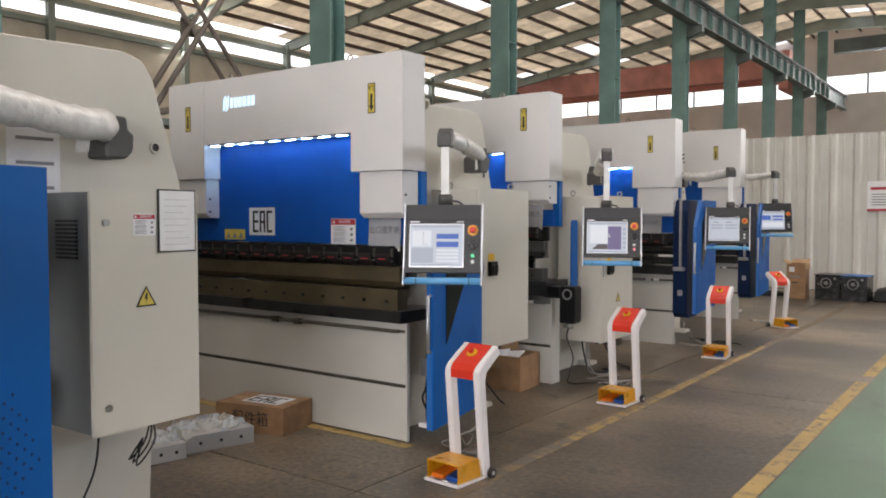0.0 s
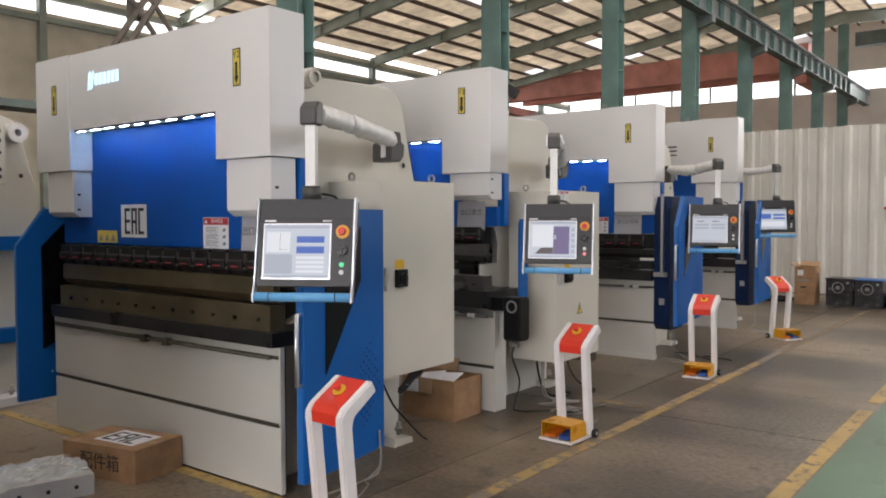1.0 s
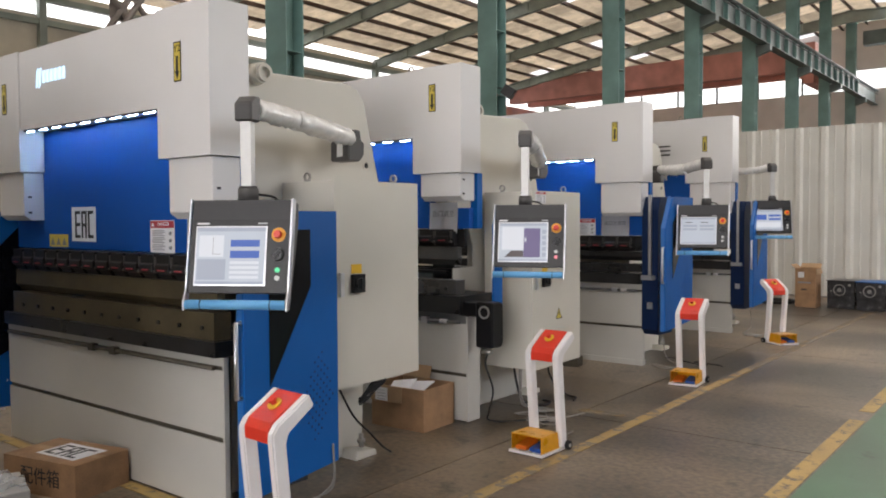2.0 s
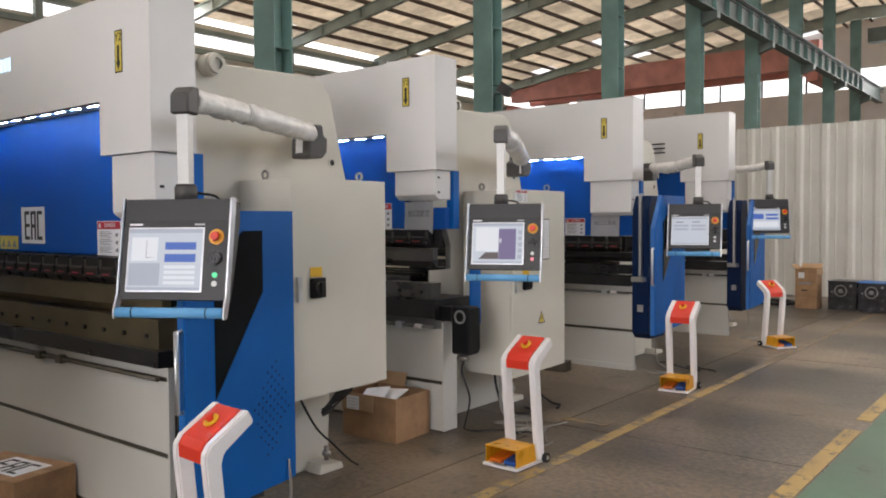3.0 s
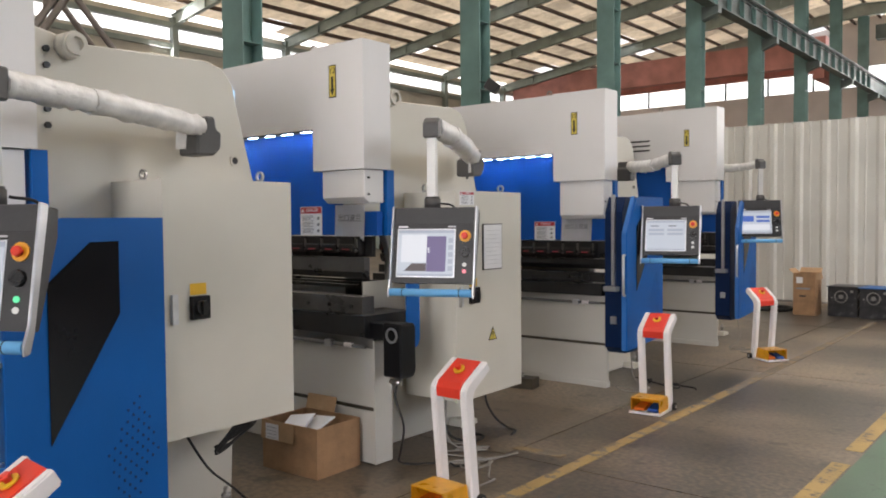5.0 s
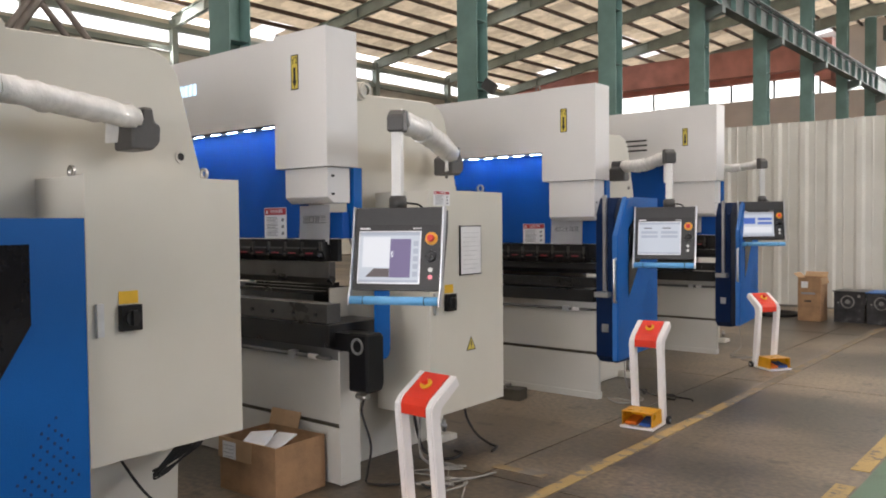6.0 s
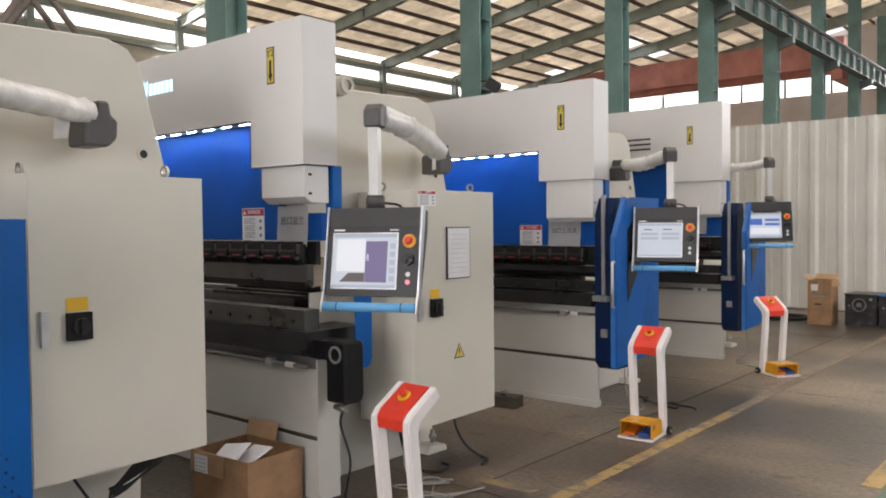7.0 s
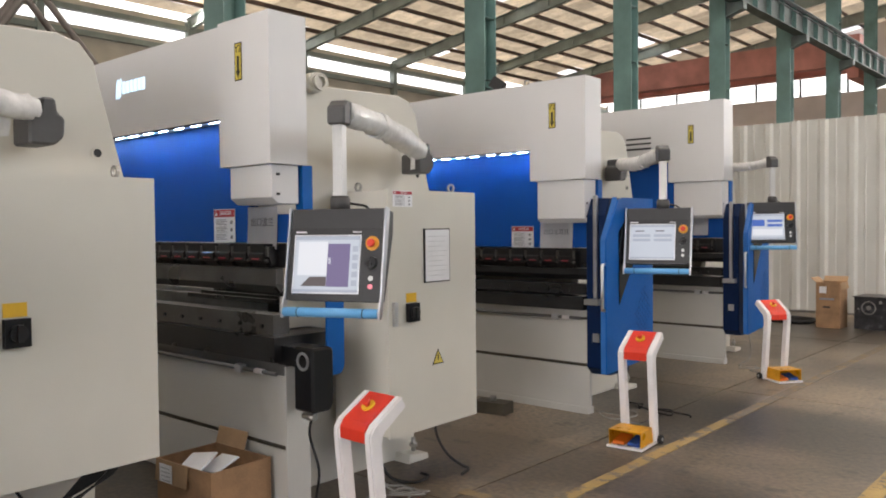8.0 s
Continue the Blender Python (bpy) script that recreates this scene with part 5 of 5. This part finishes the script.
# ---- foot pedal stands ----
def pedal_stand(x, y, turn, label):
    """A stand for the foot pedals; x, y is the middle of its front edge."""
    c = thing("pedal_stand", pose(x, y, 0, 0, 0, turn), label, "pedal stand", "foot pedal stands")
    W = 0.265
    bx("base_plate", (-W / 2, W / 2, 0.0, 0.32, 0.006, 0.022), M_PED_W, c, "white base plate", 0.003)
    for s in (-1, 1):
        x0 = s * (W / 2 - 0.022)
        bm = bmesh.new()
        prism(bm, [(0.245, 0.023), (0.315, 0.023), (0.262, 0.60), (0.275, 0.645), (0.415, 0.745), (0.385, 0.80), (0.215, 0.69), (0.190, 0.655), (0.188, 0.62)], "x", x0 - 0.022, x0 + 0.022)
        part("upright", bm, M_PED_W, c, "white bent upright", 0.007, 2)
        bm = bmesh.new()
        rod(bm, (s * (W / 2 + 0.002), 0.305, 0.032), (s * (W / 2 + 0.026), 0.305, 0.032), 0.031, 20)
        w = part("wheel", bm, M_RUBBER, c, "small black wheel", 0.004)
        bm = bmesh.new()
        rod(bm, (s * (W / 2 + 0.0262), 0.305, 0.032), (s * (W / 2 + 0.029), 0.305, 0.032), 0.013, 14)
        part("hub", bm, M_ALU, w)
    bm = bmesh.new()
    prism(bm, [(0.195, 0.605), (0.205, 0.605), (0.205, 0.65), (0.23, 0.685), (0.385, 0.787), (0.378, 0.797), (0.215, 0.695), (0.192, 0.66)], "x", -W / 2 + 0.045, W / 2 - 0.045)
    hd = part("head", bm, M_PED_R, c, "red bent head plate", 0.003)
    n = Vector((0, -0.545, 0.838))
    o = Vector((0, 0.296, 0.7495))
    bm = bmesh.new()
    rod(bm, o, o + n * 0.008, 0.034, 24)
    es = part("emergency_stop", bm, M_YEL, hd, "yellow ring of the emergency stop")
    bm = bmesh.new()
    rod(bm, o + n * 0.008, o + n * 0.024, 0.014, 14)
    rod(bm, o + n * 0.024, o + n * 0.036, 0.021, 18, 0.017)
    part("stop_button", bm, M_PED_R, es)
    bx("cross_bar", (-W / 2 + 0.045, W / 2 - 0.045, 0.25, 0.31, 0.055, 0.075), M_PED_W, c, "", 0.002)
    # amber cover with open front
    bm = bmesh.new()
    a = W / 2 - 0.012
    prism(bm, [(0.012, 0.135), (0.012, 0.128), (0.205, 0.128), (0.222, 0.022), (0.230, 0.022), (0.212, 0.135)], "x", -a, a)
    for s in (-1, 1):
        prism(bm, [(0.014, 0.023), (0.222, 0.023), (0.206, 0.128), (0.013, 0.128)], "x", s * a - (0.006 if s > 0 else 0), s * a + (0 if s > 0 else 0.006))
    part("pedal_cover", bm, M_AMBER, c, "amber plastic pedal cover, open in front", 0.002)
    for s, mt, nm in ((-1, M_ORANGE, "orange foot pedal"), (1, M_PEDBLUE, "blue foot pedal")):
        bm = bmesh.new()
        prism(bm, [(0.03, 0.024), (0.18, 0.024), (0.18, 0.075), (0.03, 0.05)], "x", s * 0.056 - 0.045, s * 0.056 + 0.045)
        part("pedal", bm, mt, c, nm, 0.005)
    bm = bmesh.new()
    rod(bm, (-0.05, 0.008, 0.03), (0.05, 0.008, 0.03), 0.006, 8)
    part("step_bar", bm, M_STEEL, c)
    for k in range(4):
        bm = bmesh.new()
        rod(bm, ((-1) ** k * 0.1, 0.03 + 0.25 * (k // 2), 0.0), ((-1) ** k * 0.1, 0.03 + 0.25 * (k // 2), 0.0062), 0.012, 10)
        part("rubber_foot", bm, M_RUBBER, c)
    return c


PED = "white foot pedal stand with a red head and amber cover"
pedal_stand(-2.555, 3.46, -6, PED)
pedal_stand(-2.51, 5.90, -4, PED)
pedal_stand(-2.44, 8.65, 3, PED)
pedal_stand(-2.22, 11.76, 52, "white foot pedal stand turned towards the aisle")


# ---- cartons and clutter ----
def carton(m, w, d, h, label, open_top=False, flaps=None):
    c = thing("carton", m, label, "cardboard box")
    t = 0.006
    bm = bmesh.new()
    if open_top:
        for lims in ((0, w, 0, t, 0, h), (0, w, d - t, d, 0, h), (0, t, t, d - t, 0, h), (w - t, w, t, d - t, 0, h), (t, w - t, t, d - t, 0, t)):
            bx("side", lims, M_CARD, c, "brown cardboard side", 0.001)
        bm.free()
        for lims, piv, rot in flaps or (((0, w, 0, 0.10), (0, d, h), (50, 0, 0)), ((-0.10, 0, 0, d), (0, 0, h), (0, 40, 0)), ((0, 0.10, 0, d), (w, 0, h), (0, 78, 0))):
            bm = bmesh.new()
            box(bm, lims[0], lims[1], lims[2], lims[3], 0.0, 0.005, m=Matrix.Translation(piv) @ pose(0, 0, 0, *rot))
            part("flap", bm, M_CARDIN, c, "opened carton flap")
    else:
        box(bm, 0, w, 0, d, 0, h)
        part("body", bm, M_CARD, c, "brown cardboard body", 0.006)
        bx("tape", (0.004, w - 0.004, d / 2 - 0.03, d / 2 + 0.03, h + 0.0004, h + 0.0012), M_CARDIN, c, "strip of tape", 0)
    return c


cm1 = pose(-4.68, 3.56, 0, 0, 0, 11)
k1 = carton(cm1, 0.60, 0.38, 0.205, "closed brown carton with printed characters and a white sheet")
words(k1, "lettering", pose(0, 0, 0), 0.31, 0.10, "配件箱", 0.11, M_INK, 0.0008)
bx("sheet", (0.16, 0.50, 0.10, 0.33, 0.2068, 0.208), M_PAPER, k1, "white sheet with large black letters", 0, m=pose(0.0, 0, 0, 0, 0, -4))
bm = bmesh.new()
mark_bars(bm, 0.27, 0.17, 0.023, lambda a, b, c, d: box(bm, 0.19 + a, 0.19 + b, 0.125 + c, 0.125 + d, 0.2082, 0.2088, m=pose(0, 0, 0, 0, 0, -4)))
part("sheet_lettering", bm, M_INK, k1)
k2 = carton(pose(-3.90, 5.94, 0, 0, 0, 1), 0.50, 0.39, 0.315, "open brown carton with white papers inside", True,
            (((0, 0.27, 0, 0.10), (0, 0.39, 0.315), (74, 0, 0)), ((0, 0.30, -0.12, 0), (0, -0.001, 0.315), (86, 0, 0))))
for i, (px, py, rx, ry, rz) in enumerate(((0.02, 0.05, 30, -10, 3), (0.12, 0.14, 24, -8, -12))):
    bx("paper_sheet", (0, 0.22, 0, 0.15, 0, 0.008), M_PAPER, k2, "white printed paper", 0.001, m=Matrix.Translation((px + 0.08, py, 0.235 + 0.01 * i)) @ pose(0, 0, 0, rx, ry, rz))
bx("shipping_label", (-0.0015, -0.0005, 0.24, 0.36, 0.16, 0.28), M_PAPER, k2, "", 0)
bx("shipping_label", (0.05, 0.17, -0.0176, -0.0166, 0.20, 0.30), M_PAPER, k2, "white printed label", 0)
for k in range(4):
    bx("text_bar", (0.062, 0.15, -0.0184, -0.0178, 0.210 + 0.022 * k, 0.213 + 0.022 * k), M_INKGREY, k2, "", 0)
k3 = carton(pose(-3.22, 16.42, 0, 0, 0, -3), 0.34, 0.36, 0.68, "tall open brown carton beside the fence", True)
bx("printed_band", (0.05, 0.26, -0.0016, -0.0006, 0.42, 0.45), M_INKGREY, k3, "", 0)
bx("printed_band", (0.10, 0.20, -0.0016, -0.0006, 0.30, 0.325), M_INK, k3, "", 0)
bx("shipping_label", (0.05, 0.15, -0.0016, -0.0006, 0.52, 0.62), M_PAPER, k3, "", 0)


def wrapped_part(m, w, d, h, seed):
    c = thing("wrapped_part", m, "grey machine part wrapped in clear film on the floor", "packed part", "film-wrapped parts")
    bm = bmesh.new()
    prism(bm, [(0, 0), (w, 0), (w, h), (w * 0.1, h), (0, h * 0.8)], "y", 0, d)
    body = part("metal_block", bm, M_PAINTBLOCK, c, "", 0.004)
    for k in range(3):
        b2 = bmesh.new()
        rod(b2, (w * (0.2 + 0.3 * k), -0.002, h * 0.5), (w * (0.2 + 0.3 * k), 0.002, h * 0.5), 0.012, 12)
        part("bolt_hole", b2, M_INK, body)
    rnd2 = random.Random(seed)
    bm = bmesh.new()
    nx, ny = 16, 12
    grid = []
    for i in range(nx + 1):
        row = []
        for j in range(ny + 1):
            u, v = i / nx, j / ny
            z = h * 1.03 + 0.05 * math.sin(9 * u + 4 * v + seed) * math.sin(7 * v) * 0.5 + rnd2.uniform(0.002, 0.03)
            e = min(u, 1 - u, v, 1 - v)
            if e < 0.08 and v > 0.5:
                z *= 0.55
            row.append(bm.verts.new((-0.02 + (w + 0.02) * u, 0.01 + (d + 0.03) * v + rnd2.uniform(-0.006, 0.006), z)))
        grid.append(row)
    for i in range(nx):
        for j in range(ny):
            bm.faces.new((grid[i][j], grid[i + 1][j], grid[i + 1][j + 1], grid[i][j + 1]))
    part("film", bm, M_BAGCLEAR, c, "crumpled clear film")
    return c


M_PAINTBLOCK = mat("pale_painted_block", (0.5, 0.49, 0.47), 0.4, var=0.06)
M_BAGCLEAR = pane_mat("clear_film", (0.90, 0.91, 0.91), 0.08, 0.72)
wrapped_part(pose(-4.30, 3.00, 0, 0, 0, 72), 0.48, 0.40, 0.12, 1)
wrapped_part(pose(-4.32, 2.62, 0, 0, 0, 75), 0.34, 0.42, 0.11, 2)

# two black speaker-like boxes and a low dark bundle at the fence
for i, (x, y) in enumerate(((-2.72, 16.55), (-2.24, 16.45))):
    b = thing("packed_crate", pose(x, y, 0, 0, 0, -6), "dark film-wrapped crate with round fans", "crate", "dark crates by the fence")
    bx("body", (0, 0.44, 0, 0.5, 0, 0.47), M_CRATE if i else mat("dark_crate_film", (0.05, 0.05, 0.055), 0.25, var=0.3, scale=9, bump=0.06), b, "", 0.01)
    for zz in (0.32,):
        bm = bmesh.new()
        ring(bm, (0.20, -0.003, zz), (0, -1, 0), 0.085, 0.10, 0.012, 22)
        rod(bm, (0.20, 0.0, zz), (0.20, -0.02, zz), 0.034, 14)
        rod(bm, (0.36, 0.0, zz + 0.09), (0.36, -0.012, zz + 0.09), 0.022, 12)
        rod(bm, (0.06, 0.0, zz - 0.02), (0.06, -0.012, zz - 0.02), 0.012, 12)
        part("fan_ring", bm, M_STEEL, b)
    bx("strap", (0.0, 0.44, -0.004, -0.0005, 0.21, 0.22), M_RUBBER, b, "", 0)
    bx("lid_board", (-0.02, 0.46, -0.02, 0.52, 0.471, 0.485), M_BLUE_EDGE if i else M_BLACK, b, "", 0.002)
    if i == 0:
        M_CRATE = b.children[0].data.materials[0]
bn = thing("dark_bundle", pose(-1.72, 16.5, 0, 0, 0, 4), "low bundle under dark sheeting by the fence", "bundle")
bm = bmesh.new()
prism(bm, [(0, 0), (1.5, 0), (1.5, 0.1), (1.3, 0.22), (0.9, 0.27), (0.4, 0.3), (0.05, 0.22)], "y", 0, 0.5)
part("sheeting", bm, M_RUBBER, bn, "", 0.03)
ho = thing("black_hose", (-3.7, 16.9, 0), "coiled black hose on the floor", "hose")
bm = bmesh.new()
tube(bm, [(0.35 * math.cos(a * 0.7), 0.25 * math.sin(a * 0.7), 0.025 + 0.012 * (a // 9)) for a in range(26)], 0.025, 8, 3)
part("coil", bm, M_RUBBER, ho)


# ---- cables on the floor ----
def cable(pts, r, material, label="thin cable lying in loops on the floor"):
    c = thing("cable", pts[0], label, "cable", "floor cables")
    o = Vector(pts[0])
    bm = bmesh.new()
    tube(bm, [Vector(p) - o for p in pts], r, 6, 6)
    part("sheath", bm, material, c)
    return c


def loops(x0, y0, x1, y1, n, amp, seed, z=0.008):
    rnd3 = random.Random(seed)
    out = []
    for i in range(n):
        t = i / (n - 1)
        out.append((x0 + (x1 - x0) * t + rnd3.uniform(-amp, amp), y0 + (y1 - y0) * t + rnd3.uniform(-amp, amp), z + 0.006 * (i % 3)))
    return out


cable([(-3.0, 4.6, 0.30), (-2.98, 4.58, 0.1)] + loops(-2.95, 4.5, -2.7, 3.85, 9, 0.16, 3) + [(-2.55, 3.75, 0.03)], 0.006, M_CABLE)
cable([(-3.02, 4.62, 0.30), (-3.0, 4.6, 0.06)] + loops(-2.95, 4.3, -2.6, 4.0, 8, 0.18, 8), 0.005, M_CABLE)
cable([(-3.2, 7.0, 0.36), (-3.16, 6.95, 0.1)] + loops(-3.1, 6.9, -2.62, 6.7, 12, 0.2, 5) + [(-2.5, 6.22, 0.03)], 0.006, M_CABLE)
cable([(-3.25, 7.05, 0.36), (-3.2, 7.0, 0.06)] + loops(-3.1, 7.1, -2.75, 6.9, 12, 0.17, 11), 0.006, M_CABLE)
cable([(-3.14, 6.41, 0.56), (-3.16, 6.41, 0.46), (-3.10, 6.42, 0.28), (-3.15, 6.44, 0.1), (-3.17, 6.46, 0.03)] + loops(-3.15, 6.5, -2.8, 6.75, 5, 0.06, 2), 0.007, M_RUBBER, "black drive cable hanging from the table drive")
cable([(-3.06, 9.75, 0.40), (-3.0, 9.7, 0.08)] + loops(-2.95, 9.5, -2.6, 9.2, 10, 0.22, 6) + [(-2.45, 8.96, 0.03)], 0.006, M_CABLE)
cable([(-3.12, 10.0, 0.012), (-3.0, 10.0, 0.012)] + loops(-2.9, 9.9, -2.5, 9.9, 8, 0.15, 9), 0.007, M_RUBBER)
cable([(-3.0, 12.8, 0.40), (-2.95, 12.75, 0.08)] + loops(-2.9, 12.6, -2.6, 12.3, 8, 0.22, 7) + [(-2.5, 11.98, 0.03)], 0.006, M_CABLE)
cable([(-3.29, 4.92, 0.585), (-3.28, 4.955, 0.50), (-3.28, 5.073, 0.32), (-3.28, 5.206, 0.196), (-3.26, 5.33, 0.07), (-3.25, 5.40, 0.02)], 0.007, M_RUBBER, "black supply cable hanging below the cabinet")
for k in range(7):
    cable([(-3.27 + 0.006 * k, 5.36 - 0.01 * k, 0.585), (-3.25, 5.29 - 0.012 * k, 0.50 + 0.004 * k), (-3.24 - 0.01 * (k % 3), 5.17 - 0.014 * k, 0.455 - 0.008 * k), (-3.25, 5.09 + 0.012 * k, 0.435 - 0.004 * k), (-3.26, 5.19 + 0.012 * k, 0.425 + 0.006 * k), (-3.27, 5.33 + 0.006 * k, 0.50), (-3.28, 5.41, 0.585)], 0.0055, M_RUBBER, "black cable looped below the cabinet")
cable([(-3.3, 7.05, 0.34), (-3.28, 7.06, 0.2), (-3.25, 7.1, 0.06), (-3.18, 7.16, 0.012), (-3.1, 7.22, 0.012), (-3.12, 7.34, 0.012), (-3.2, 7.36, 0.012)], 0.010, M_RUBBER, "black cable hanging below the cabinet")
cable([(-3.3, 7.62, 0.34), (-3.27, 7.6, 0.2), (-3.2, 7.62, 0.08), (-3.12, 7.66, 0.012), (-3.02, 7.62, 0.012), (-2.98, 7.5, 0.012)], 0.009, M_RUBBER, "black cable hanging below the cabinet")
cable([(-3.3, 1.75, 0.62), (-3.28, 1.7, 0.4), (-3.3, 1.55, 0.1), (-3.2, 1.5, 0.02)], 0.005, M_RUBBER, "black cable hanging below the cabinet")
for k in range(3):
    cable([(-3.26, 2.0, 0.62), (-3.24, 1.94 + 0.03 * k, 0.5), (-3.24, 1.86 + 0.02 * k, 0.44 - 0.02 * k), (-3.26, 1.95, 0.52)], 0.0045, M_RUBBER, "black cable looped below the cabinet")

# iron block beside the third machine
ib = thing("levelling_block", pose(-3.98, 8.92, 0, 0, 0, 8), "grey iron levelling block on the floor", "levelling block")
bx("block", (0, 0.30, 0, 0.16, 0, 0.10), M_SLOT, ib, "", 0.008)
bm = bmesh.new()
rod(bm, (0.15, 0.08, 0.10), (0.15, 0.08, 0.14), 0.028, 14)
part("bolt", bm, M_STEEL, ib)

# ---- floor markings and slabs ----
def marking(name, x0, x1, y0, y1, label, material=None, z=0.003, m=BUILD):
    bm = bmesh.new()
    box(bm, x0, x1, y0, y1, -0.004, z)
    ob = part(name, bm, material or M_LINE, None, label)
    ob.matrix_world = m
    return tagged(ob, category="floor marking", kind="structure")


marking("aisle_line", -2.55, -2.455, 3.0, 4.5, "nearly worn off yellow aisle line on the concrete", M_LINE3)
marking("aisle_line", -2.55, -2.455, 4.52, 9.9, "worn yellow aisle line on the concrete")
marking("aisle_line", -2.55, -2.455, 9.92, 16.0, "faded yellow aisle line on the concrete", M_LINE3)
marking("aisle_line", -1.22, -1.11, -4.0, 8.15, "worn yellow line along the green walkway", M_LINE2)
marking("aisle_line", -1.22, -1.11, 8.5, 30.0, "worn yellow line along the green walkway", M_LINE2)
marking("cross_line", -2.80, -2.42, 7.23, 7.32, "short worn yellow cross line", M_LINE3, m=Matrix.Identity(4))
marking("front_line", -3.4, 0.02, 0.0, 0.086, "worn yellow line before the press brake", M_LINE2, m=pose(-3.21, 3.95, 0, 0, 0, -1.7))
marking("walkway", -1.095, 1.6, -13.0, 30.0, "green painted walkway", M_GREENFLOOR, 0.0022)

me = bpy.data.meshes.new("slab")
bm = bmesh.new()
SLAB = 4.0
box(bm, 0.006, SLAB - 0.006, 0.006, SLAB - 0.006, -0.2, 0.0)
bm.to_mesh(me)
bm.free()
me.materials.append(M_CONC)
for i in range(11):
    for j in range(18):
        p = new("slab", me)
        p.parent = floor
        p.location = (WEST + 1.0 + SLAB * i, SOUTH + 1.0 + SLAB * j, 0)
